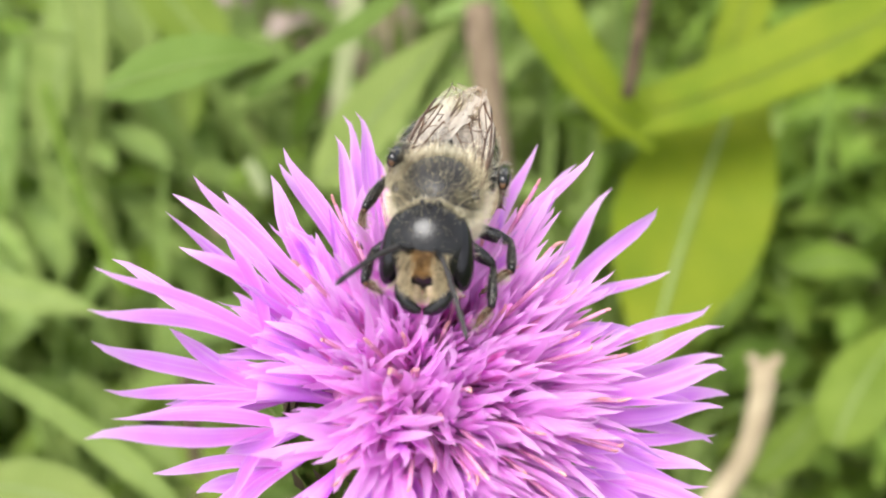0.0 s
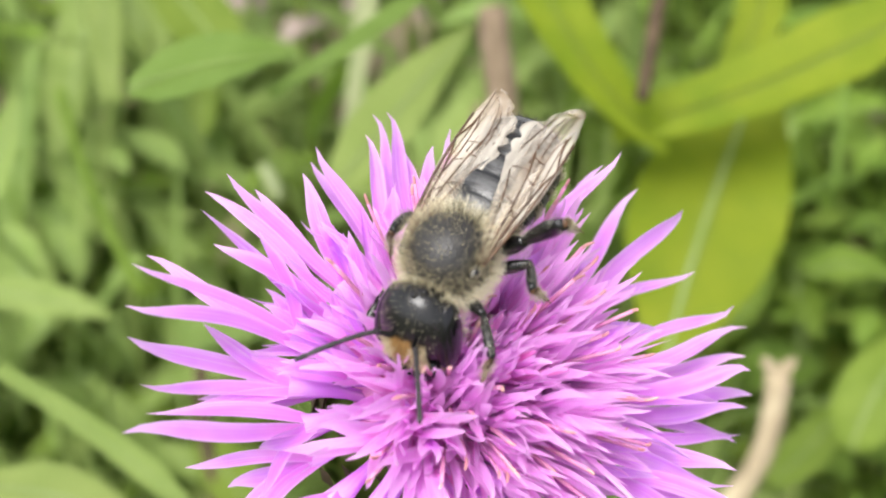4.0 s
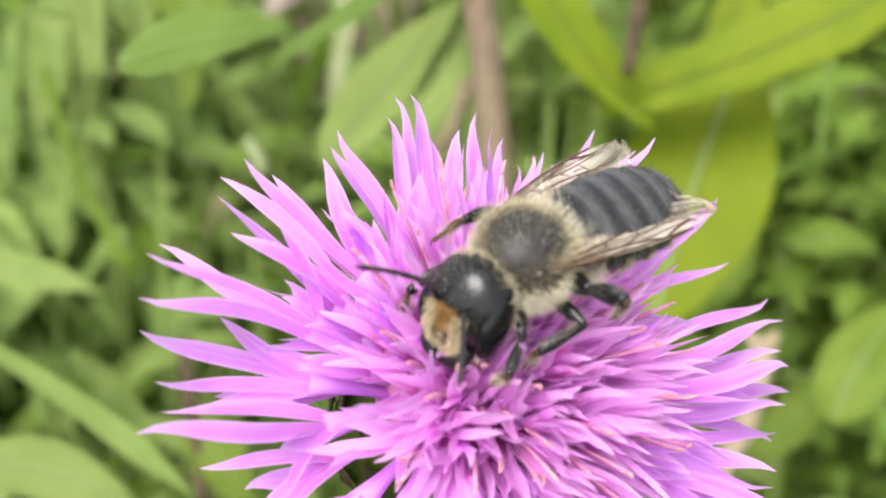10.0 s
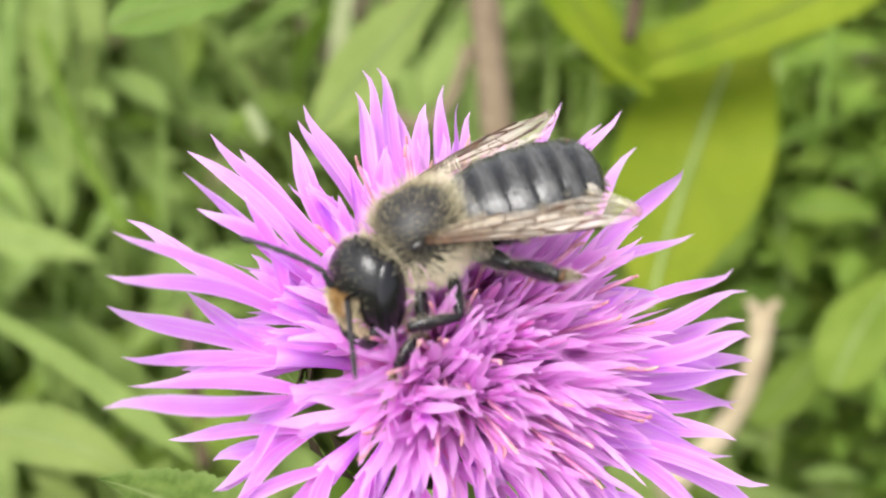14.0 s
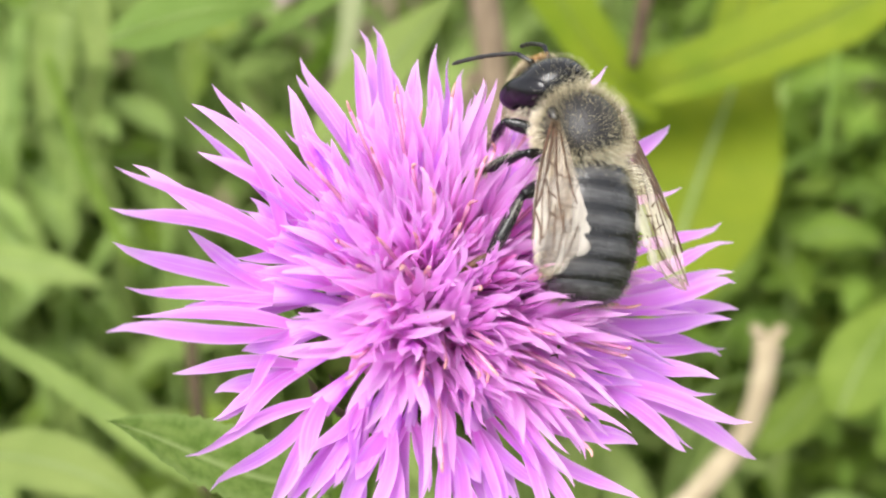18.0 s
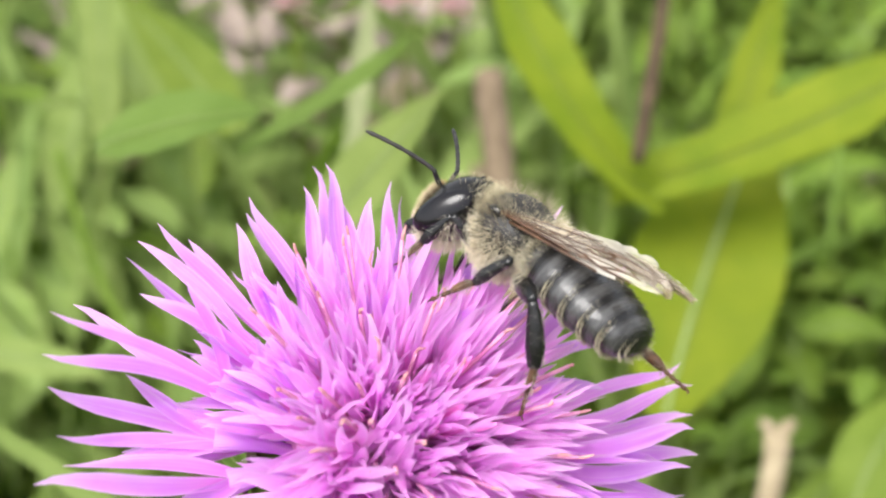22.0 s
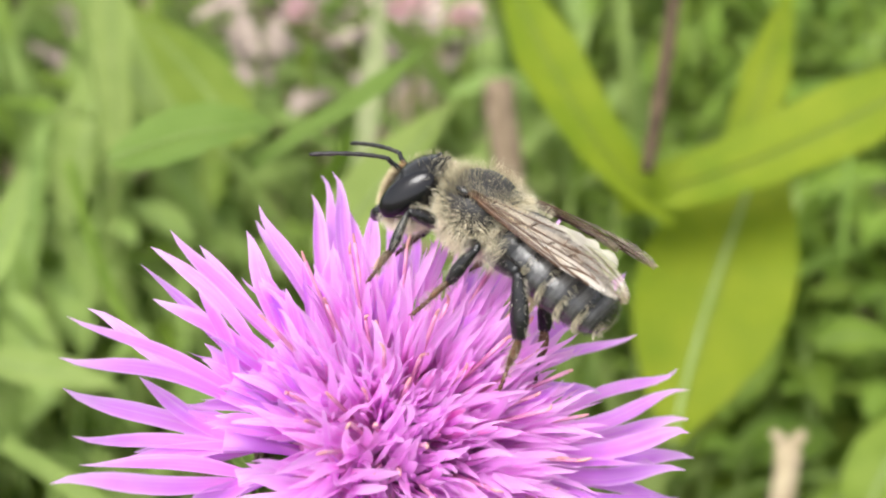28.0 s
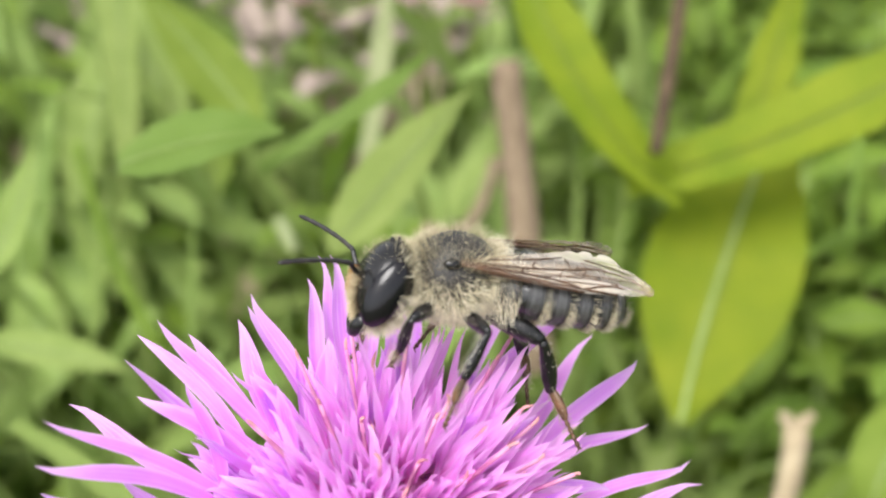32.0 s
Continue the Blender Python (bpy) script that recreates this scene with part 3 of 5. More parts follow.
FRONT = [
    (21.7, 77.1, 17.4),
    (18.7, 84.4, 18.4),
    (15.1, 78, 17),
    (12.2, 86.8, 17.8),
    (10.3, 85.8, 17.3),
    (1, 71.8, 15.8),
    (358.1, 72.4, 15.8),
    (355.3, 73.9, 17.9),
    (354.7, 87.4, 20.2),
    (346.7, 77.9, 15.4),
    (334.6, 81.3, 14.9),
    (319.7, 75.4, 14),
    (310.3, 79.1, 13.6),
    (298.9, 76.9, 13.5),
    (290.7, 76.3, 12.9),
    (285.3, 80.5, 12.8),
    (276.1, 80.5, 12.8),
    (269.1, 86.3, 12.5),
    (260.6, 82.3, 12.8),
    (247.8, 86.7, 13.1),
    (236.5, 85.4, 14),
    (228.3, 87.8, 13.9),
    (224.4, 82.1, 10.7),
]
rn = random.Random(21)
ring = sorted(OUTER + FRONT)
for k in range(0, len(ring), 3):
    group = ring[k:k + 3]
    tips = [heading(a, p) * (l * MM) for a, p, l in group]
    az, polar = group[len(group) // 2][:2]
    mean = sum(tips, Vector()) / len(tips)
    # the shorter lobes of the same floret, tucked between the long ones
    a, p, l = group[rn.randrange(len(group))]
    tips.append(heading(a + rn.uniform(-14, 14), p - rn.uniform(2, 16)) * ((l - rn.uniform(1.5, 4.5)) * MM))
    floret(az, polar, tips, 0.46 * MM, 0.88 * MM, PETAL, rn, 0.46)

# second ring, shorter and more upright
for k in range(26):
    az = k * 360 / 26 + rn.uniform(-6, 6)
    near = max(0.0, math.cos(radians(az - 235)))
    polar = rn.uniform(50, 74) + 26 * near
    ln = rn.uniform(10.0, 12.6) + 1.3 * near
    tips = [heading(az + rn.uniform(-12, 12), polar + rn.uniform(-10, 10)) * ((ln - rn.uniform(0, 2.4)) * MM) for _ in range(5)]
    if 198 < az < 248 and k % 2:
        continue
    floret(az, polar, tips, 0.32 * MM, (0.58 + 0.26 * near) * MM, PETAL if k % 3 or near > 0.3 else PETAL_INNER, rn, 0.48)

# inner florets: a dense ragged brush of slim ones, pink at the foot, with ochre style tips
for k in range(215):
    f = ((k + 0.5) / 215) ** 0.60
    az = k * 137.508 + rn.uniform(-18, 18)
    polar = (2 + 60 * f) * (1 - 0.30 * max(0.0, math.cos(radians(az - 230)))) + rn.uniform(-8, 8)
    ln = 9.0 + 2.6 * f + rn.uniform(-2.0, 1.1)
    # those leaning over the near rim have opened into wide stars
    opened = heading(az, polar).dot(heading(228, 34)) > 0.945
    wide = 24 if opened else 10
    tips = [heading(az + rn.uniform(-wide, wide) / max(f, 0.3), polar + rn.uniform(-wide, wide)) * ((ln + rn.uniform(-2.8, 0.9)) * MM) + CROWN for _ in range(5)]
    fl = floret(az, polar, tips, 0.22 * MM, (rn.uniform(0.46, 0.70) if opened else rn.uniform(0.32, 0.52)) * MM, PETAL_INNER, rn, 0.55 if opened else 0.5, CROWN)
    d = heading(az + rn.uniform(-5, 5), polar + rn.uniform(-4, 4))
    # young ones at the crown are still closed
    if k < 22:
        bm = bmesh.new()
        tube(bm, (d * 5 * MM + CROWN, d * ln * 0.75 * MM + CROWN, d * ((ln - 1.2) * MM) + CROWN), [0.12 * MM, 0.17 * MM, 0.20 * MM, 0.07 * MM], 7, 8)
        part("bud", bm, FLORET_TUBE, fl)
    elif k % 3 == 0:
        end = d * ((ln + rn.uniform(-1.2, 0.2)) * MM) + CROWN
        bend = Vector((rn.uniform(-1, 1), rn.uniform(-1, 1), rn.uniform(-0.5, 0.5))) * 0.3 * MM
        bm = bmesh.new()
        tube(bm, (d * ln * 0.6 * MM + CROWN, d * ln * 0.75 * MM + CROWN, end), [0.08 * MM, 0.11 * MM, 0.10 * MM], 6, 5)
        part("anther_tube", bm, ANTHER, fl)
        bm = bmesh.new()
        tube(bm, (end, end + d * 0.3 * MM, end + d * 0.5 * MM + bend), [0.07 * MM, 0.09 * MM, 0.04 * MM], 6, 5)
        part("style", bm, STYLE, fl)

# short ragged lobes round the near rim, over the tubes of the long florets
for k in range(26):
    az, polar = rn.uniform(150, 310), rn.uniform(34, 70)
    ln = rn.uniform(6.5, 10.0)
    tips = [heading(az + rn.uniform(-14, 14), polar + rn.uniform(-12, 12)) * ((ln + rn.uniform(-1.2, 1.0)) * MM) for _ in range(4)]
    # a gap towards the near left shows the cup below
    if 200 < az < 245 and polar > 48:
        continue
    floret(az, polar, tips, 0.28 * MM, 0.55 * MM, PETAL_INNER if k % 2 else PETAL, rn, 0.42)

# the packed bed of young florets they stand on
bm = bmesh.new()
ball(bm, (0, 0, 0), (4.4 * MM, 4.4 * MM, 4.9 * MM), seg=40, rings=28, push=lambda u: 1.0 + 0.10 * noise.noise(u * 9))
for v in bm.verts:
    v.co = AXIS_FRAME @ v.co + AXIS * (0.4 * MM) + CROWN * 0.5
part("disc", bm, FLORET_TUBE, knapweed, "deep pink bed of young florets")

# the involucre below, bracts, stem and its leaves
bm = bmesh.new()
ball(bm, (0, 0, -5.2 * MM), (4.6 * MM, 4.6 * MM, 6.0 * MM))
for v in bm.verts:
    v.co = AXIS_FRAME @ v.co
involucre = part("involucre", bm, LEAF_DARK, knapweed, "green scaly cup under the florets")
for k in range(60):
    a, h = k * 137.508, k / 60
    r = 4.7 * MM * math.sin(math.pi * (0.2 + 0.62 * h))
    p = Vector((math.cos(radians(a)) * r, math.sin(radians(a)) * r, (-9.8 + 8.4 * h) * MM))
    o = Vector((p.x, p.y, 0)).normalized()
    bm = bmesh.new()
    blade(bm, (p, p + o * 0.9 * MM + Vector((0, 0, 1.6 * MM)), p + o * 0.7 * MM + Vector((0, 0, 2.8 * MM))), 1.8 * MM, o * -1, lance, 0.2, 4)
    for v in bm.verts:
        v.co = AXIS_FRAME @ v.co
    part("bract", bm, STALK if k % 3 else LEAF_DARK, involucre)
bm = bmesh.new()
tube(bm, (AXIS * -9 * MM, AXIS * -0.02, AXIS * -0.03 + Vector((0, 0, -0.07)), (-0.004, 0.012, -0.25), (0, 0.02, -0.43)), [1.5 * MM, 1.3 * MM, 1.6 * MM, 2.2 * MM], 10, 20)
part("stem", bm, LEAF, knapweed, "ribbed green stem")


def toothed(t):
    return lance(t) * (1.0 + 0.17 * (1.0 - (t * 21) % 1.0))


bm = bmesh.new()
blade(bm, ((-0.0049, -0.0005, -0.0120), (-0.0096, -0.0016, -0.0117), (-0.0137, -0.0006, -0.0079), (-0.0170, -0.0014, -0.0064)), 0.0040, (0, -0.2, 1), toothed, 0.2, 56, 0.03)
part("leaf", bm, LEAF_STEM, knapweed, "toothed green stem leaf")
bm = bmesh.new()
blade(bm, ((-0.0036, 0.0020, -0.0072), (-0.0062, 0.0031, -0.0057), (-0.0087, 0.0054, -0.0028), (-0.0100, 0.0059, -0.0021)), 0.0012, (0, -0.2, 1), toothed, 0.2, 56, 0.03)
part("leaf", bm, LEAF_STEM, knapweed, "small pale leaf below the florets")
bm = bmesh.new()
blade(bm, ((-0.0018, 0.0042, -0.0076), (-0.0045, 0.0046, -0.0071), (-0.0064, 0.0051, -0.0063), (-0.0073, 0.0048, -0.0052)), 0.0013, (0, -0.2, 1), toothed, 0.2, 56, 0.03)
part("leaf", bm, LEAF_STEM, knapweed, "small pale leaf below the florets")


# ---- the bee ----
BM = 0.00098  # one unit of the bee
bee = root("bee", BASE + Vector((0, 0, 0.012)), "black bee with cream fur and smoky wings on the flower", "bee")


def clamp01(v):
    return max(0.0, min(1.0, v))


def strands(bm, roots, length, width, lean, rn, spread=0.35):
    """Fur: one slim tapering blade for every (place, normal)."""
    uv = bm.loops.layers.uv.verify()
    for p, nrm in roots:
        d = (nrm + lean + Vector((rn.uniform(-1, 1), rn.uniform(-1, 1), rn.uniform(-1, 1))) * spread).normalized()
        s = d.orthogonal().normalized()
        s.rotate(Matrix.Rotation(rn.uniform(0, 6.28), 3, d))
        ln = length * rn.uniform(0.55, 1.2)
        b = d.lerp(nrm, 0.5).normalized()
        a = [bm.verts.new(q) for q in (p - s * width, p + s * width, p + b * ln * 0.55 + s * width * 0.7, p + b * ln * 0.45 + d * ln * 0.5, p + b * ln * 0.55 - s * width * 0.7)]
        for idx, vs in (((0, 1, 2, 4), (0, 0, 0.5, 0.5)), ((4, 2, 3), (0.5, 0.5, 1))):
            f = bm.faces.new([a[i] for i in idx])
            for lp, v in zip(f.loops, vs):
                lp[uv].uv = (0.5, v)


def shell(centre, radii, count, rn, keep, turn=None):
    """Random places on an ellipsoid with their normals, where keep(unit vector) allows."""
    out, m = [], (turn or Matrix.Identity(3)).to_3x3()
    while len(out) < count:
        u = Vector((rn.gauss(0, 1), rn.gauss(0, 1), rn.gauss(0, 1))).normalized()
        if rn.random() > keep(u):
            continue
        p = Vector((u.x * radii[0], u.y * radii[1], u.z * radii[2]))
        nrm = Vector((u.x / radii[0], u.y / radii[1], u.z / radii[2])).normalized()
        out.append((m @ p + Vector(centre), m @ nrm))
    return out


def mm(*v):
    return Vector(v) * BM


rn = random.Random(5)
# thorax
TH = (2.18 * BM, 2.02 * BM, 2.06 * BM)
bm = bmesh.new()
ball(bm, (0, 0, 0), TH, seg=32, rings=24)
thorax = part("thorax", bm, CHITIN_DULL, bee, "dull black thorax ringed with cream fur")
bm = bmesh.new()
# a black bald disc on top and a dark gap at the rear between two tufts
strands(bm, shell((0, 0, 0), TH, 9500, rn, lambda u: clamp01((0.06 - u.z) * 2.6 + 0.6 * (u.z < 0.42) * (abs(u.y) > 0.4) + clamp01(-u.x - 0.50) * 2.2 + clamp01(u.x - 0.78) * 2.0)), 0.70 * BM, 0.010 * BM, Vector((-0.3, 0, 0.2)), rn, 0.45)
# long fur reaching back over the waist
strands(bm, shell((0, 0, 0), TH, 1100, rn, lambda u: clamp01(-u.x - 0.5) * 2.0 * (u.z > -0.5)), 0.95 * BM, 0.009 * BM, Vector((-0.9, 0, 0.35)), rn, 0.5)
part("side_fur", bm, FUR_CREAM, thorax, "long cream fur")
bm = bmesh.new()
strands(bm, shell((0, 0, 0), TH, 3000, rn, lambda u: clamp01((u.z - 0.10) * 2.0) * (1.0 - 0.93 * clamp01((u.z - 0.50) * 4.0))), 0.82 * BM, 0.006 * BM, Vector((-0.1, 0, 0.35)), rn, 0.3)
strands(bm, shell((0, 0, 0), TH, 420, rn, lambda u: u.z > 0.2), 0.95 * BM, 0.005 * BM, Vector((-0.1, 0, 0.3)), rn, 0.3)
strands(bm, shell((0, 0, 0), TH, 500, rn, lambda u: (u.x > 0.15) * (0.3 < u.z < 0.8)), 0.5 * BM, 0.006 * BM, Vector((0.3, 0, 0.3)), rn, 0.5)
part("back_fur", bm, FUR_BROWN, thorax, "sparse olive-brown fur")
bm = bmesh.new()
for p, nrm in shell((0, 0, 0), TH, 60, rn, lambda u: clamp01((u.z - 0.3) * 2.0)):
    ball(bm, p + nrm * 0.03 * BM, (0.038 * BM,) * 3, seg=6, rings=4)
part("pollen", bm, FUR_CREAM, thorax, "grains of pale pollen")

# head, hinged at the neck
NECK = Matrix.Translation(mm(1.8, 0, -0.1))
HC = (1.45, 0, -0.50)
HR = (1.42 * BM, 1.98 * BM, 2.10 * BM)
tilt = Matrix.Rotation(radians(-16), 3, "Y")
antennae = {}


def antenna_pose(s, down, out):
    hub = Matrix.Translation(mm(2.75, s * 0.55, 0.05))
    return hub @ pose(0, 0, 0, 0, down, s * out) @ hub.inverted()


bm = bmesh.new()
ball(bm, mm(*HC), HR, tilt, 32, 24, lambda u: 1.0 - 0.10 * (u.z < -0.5) * (-u.z - 0.5) * 2)
head = part("head", bm, CHITIN, bee, "broad glossy black head", NECK)
for s in (1, -1):
    bm = bmesh.new()
    ball(bm, mm(HC[0] + 0.05, s * 1.50, HC[2] - 0.05), (0.88 * BM, 0.60 * BM, 1.70 * BM), Matrix.Rotation(radians(-26), 3, "Y") @ Matrix.Rotation(radians(s * 8), 3, "X"), 28, 20)
    part("eye", bm, EYEBALL, head, "glossy black compound eye")
    bm = bmesh.new()
    tube(bm, (mm(2.3, s * 0.9, -1.95), mm(2.65, s * 1.05, -2.35), mm(2.85, s * 0.65, -2.8), mm(2.85, s * 0.05, -2.9)), [0.42 * BM, 0.42 * BM, 0.34 * BM, 0.15 * BM], 8, 8)
    part("mandible", bm, CHITIN, head)
    bm = bmesh.new()
    tube(bm, (mm(2.75, s * 0.55, 0.05), mm(3.15, s * 0.72, 0.35), mm(3.3, s * 0.9, 0.6)), [0.15 * BM, 0.13 * BM, 0.12 * BM], 8, 6)
    antennae[s] = antenna = part("antenna", bm, CHITIN, head, "bent black antenna", Matrix.Identity(4))
    bm = bmesh.new()
    line = bezier((mm(3.28, s * 0.88, 0.58), mm(3.85, s * 1.15, 0.85), mm(5.2, s * 1.75, 0.95), mm(6.9, s * 2.3, 0.6)), 11)
    tube(bm, (line[0], line[0].lerp(line[4], 0.9), line[8], line[11]), [0.10 * BM, 0.13 * BM] * 6 + [0.06 * BM], 8, 26)
    part("flagellum", bm, CHITIN_DULL, antenna)
for x, y, z in ((1.28, 0, 1.57), (0.93, 0.36, 1.53), (0.93, -0.36, 1.53)):
    bm = bmesh.new()
    ball(bm, mm(x, y, z), (0.15 * BM,) * 3, seg=10, rings=8)
    part("ocellus", bm, EYEBALL, head)
bm = bmesh.new()
strands(bm, shell(mm(*HC), HR, 1700, rn, lambda u: (u.x > 0.35) * (0.20 + 0.05 * math.sin(u.z * 9) < abs(u.y) < 0.52) * (-0.92 < u.z < 0.08), tilt), 0.50 * BM, 0.012 * BM, Vector((0.2, 0, -0.5)), rn, 0.65)
strands(bm, shell(mm(*HC), HR, 420, rn, lambda u: (u.x > 0.2) * (abs(u.y) < 0.42) * (-0.97 < u.z < -0.70), tilt), 0.55 * BM, 0.012 * BM, Vector((0.3, 0, -0.5)), rn, 0.7)
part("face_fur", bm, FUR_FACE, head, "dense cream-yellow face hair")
bm = bmesh.new()
strands(bm, shell(mm(*HC), HR, 800, rn, lambda u: (u.x > 0.6) * (abs(u.y) < 0.26) * (-0.40 < u.z < 0.12), tilt), 0.42 * BM, 0.011 * BM, Vector((0.2, 0, -0.3)), rn, 0.6)
part("brow_fur", bm, FUR_ORANGE, head, "tawny hair between the antennae")
for side in (1, -1):
    bm = bmesh.new()
    ball(bm, mm(HC[0] + 1.14, side * 0.36, HC[2] - 1.38), (0.24 * BM, 0.27 * BM, 0.40 * BM), tilt, 16, 12)
    part("mouth_shield", bm, IVORY, head, "pale ivory mouth shield")
bm = bmesh.new()
strands(bm, shell(mm(*HC), HR, 1800, rn, lambda u: (u.x < 0.25) * (u.z < 0.1) * (abs(u.y) < 0.72 or u.x < -0.35) * (0.3 + 0.7 * (u.z < -0.5)), tilt), 0.7 * BM, 0.011 * BM, Vector((-0.1, 0, -0.4)), rn)
strands(bm, shell(mm(*HC), HR, 150, rn, lambda u: (u.z > 0.45) * (u.x < 0.0), tilt), 0.5 * BM, 0.012 * BM, Vector((0, 0, 0.3)), rn)
part("cheek_fur", bm, FUR_CREAM, head)
bm = bmesh.new()
strands(bm, shell(mm(*HC), HR, 1000, rn, lambda u: (u.z > -0.1) * (abs(u.y) < 0.7) * (0.35 + 0.65 * (u.x < 0.2)), tilt), 0.38 * BM, 0.008 * BM, Vector((0.2, 0, 0.2)), rn)
part("crown_hair", bm, FUR_BROWN, head, "sparse olive-brown hair on the crown")

# abdomen, hinged at the waist: six overlapping rings
WAIST = Matrix.Translation(mm(-1.75, 0, -0.25))
RINGS = [(0.0, 1.75, 1.15, 1.5), (1.0, 2.25, 1.55, 1.75), (2.2, 2.52, 1.85, 1.8), (3.4, 2.52, 1.85, 1.75), (4.55, 2.38, 1.7, 1.66), (5.5, 2.0, 1.3, 1.4)]
abdomen = None
for k, (s, w, _, h) in enumerate(RINGS):
    last = k == len(RINGS) - 1
    nxt = RINGS[k + 1] if not last else (6.7, 0.25, 0.2, 0.2)
    bm = bmesh.new()
    uv = bm.loops.layers.uv.verify()
    rows = []
    for i in range(9):
        t = i / 8
        x = -(s + (nxt[0] - s + (0.25 if not last else 0)) * t)
        if last:
            q = math.sqrt(max(0.0, 1 - (t * 0.985) ** 2.2))
            rw, rh = w * q, h * q
        else:
            lip = 0.07 * math.sin(math.pi * min(1, t * 1.15))
            rw, rh = w + (nxt[1] - w) * t + lip, h + (nxt[3] - h) * t + lip
            if t > 0.93:
                rw, rh = rw - 0.10, rh - 0.10
        rows.append([bm.verts.new(mm(x, rw * math.cos(a), rh * 0.95 * math.sin(a) * (1.0 if math.sin(a) > 0 else 0.8) - 0.05 * s)) for a in (2 * math.pi * j / 28 for j in range(28))])
    for i in range(8):
        for j in range(28):
            f = bm.faces.new((rows[i][j], rows[i][(j + 1) % 28], rows[i + 1][(j + 1) % 28], rows[i + 1][j]))
            for lp in f.loops:
                lp[uv].uv = (j / 28, (i + (lp.vert in rows[i + 1])) / 8)
    if k == 0:
        bm.faces.new(rows[0][::-1])
    if last:
        bm.faces.new(rows[-1])
    bmesh.ops.recalc_face_normals(bm, faces=bm.faces)
    fur_roots = []
    for _ in range((1500 if k < 5 else 500) if k else 1700):
        j = rn.randrange(28)
        a = 2 * math.pi * j / 28
        low = clamp01(0.62 - math.sin(a) * 1.1)
        if rn.random() > (low if k else 0.9 if math.sin(a) < 0.2 or abs(math.cos(a)) > 0.55 else 0.1):
            continue
        row = rows[rn.choice((6, 7)) if k else rn.randrange(0, 7)]
        p = row[j].co.lerp(row[(j + 1) % 28].co, rn.random())
        fur_roots.append((p.copy(), Vector((-0.35 if k else 0.1, math.cos(a), math.sin(a))).normalized()))
    dark_roots = []
    for _ in range(240):
        j, i = rn.randrange(28), rn.randrange(1, 8)
        a = 2 * math.pi * j / 28
        dark_roots.append((rows[i][j].co.lerp(rows[i][(j + 1) % 28].co, rn.random()), Vector((-0.6, math.cos(a), math.sin(a))).normalized()))
    pile_roots = []
    for _ in range(420):
        j, i = rn.randrange(28), rn.choice((3, 4, 5, 6, 7))
        a = 2 * math.pi * j / 28
        p = rows[i][j].co.lerp(rows[i][(j + 1) % 28].co, rn.random())
        p = p.lerp(rows[i - 1][j].co.lerp(rows[i - 1][(j + 1) % 28].co, rn.random()), rn.random())
        pile_roots.append((p, Vector((-0.9, math.cos(a), math.sin(a))).normalized()))
    if abdomen is None:
        abdomen = part("abdomen", bm, TERGITE, bee, "banded black abdomen with pale hair fringes", WAIST)
        holder = abdomen
    else:
        holder = part("tergite", bm, TERGITE, abdomen)
    bm = bmesh.new()
    strands(bm, fur_roots, (0.42 if k else 0.95) * BM, 0.008 * BM, Vector((-1.3 if k else -0.1, 0, 0)), rn, 0.22)
    part("fringe", bm, FUR_FRINGE if k else FUR_CREAM, abdomen, "cream hair fringe")
    bm = bmesh.new()
    strands(bm, dark_roots, 0.28 * BM, 0.008 * BM, Vector((-0.9, 0, 0)), rn, 0.2)
    part("bristles", bm, FUR_BLACK, abdomen)
    bm = bmesh.new()
    strands(bm, pile_roots, 0.22 * BM, 0.007 * BM, Vector((-1.6, 0, 0)), rn, 0.25)
    part("short_hair", bm, FUR_PILE, abdomen, "short grey hair")


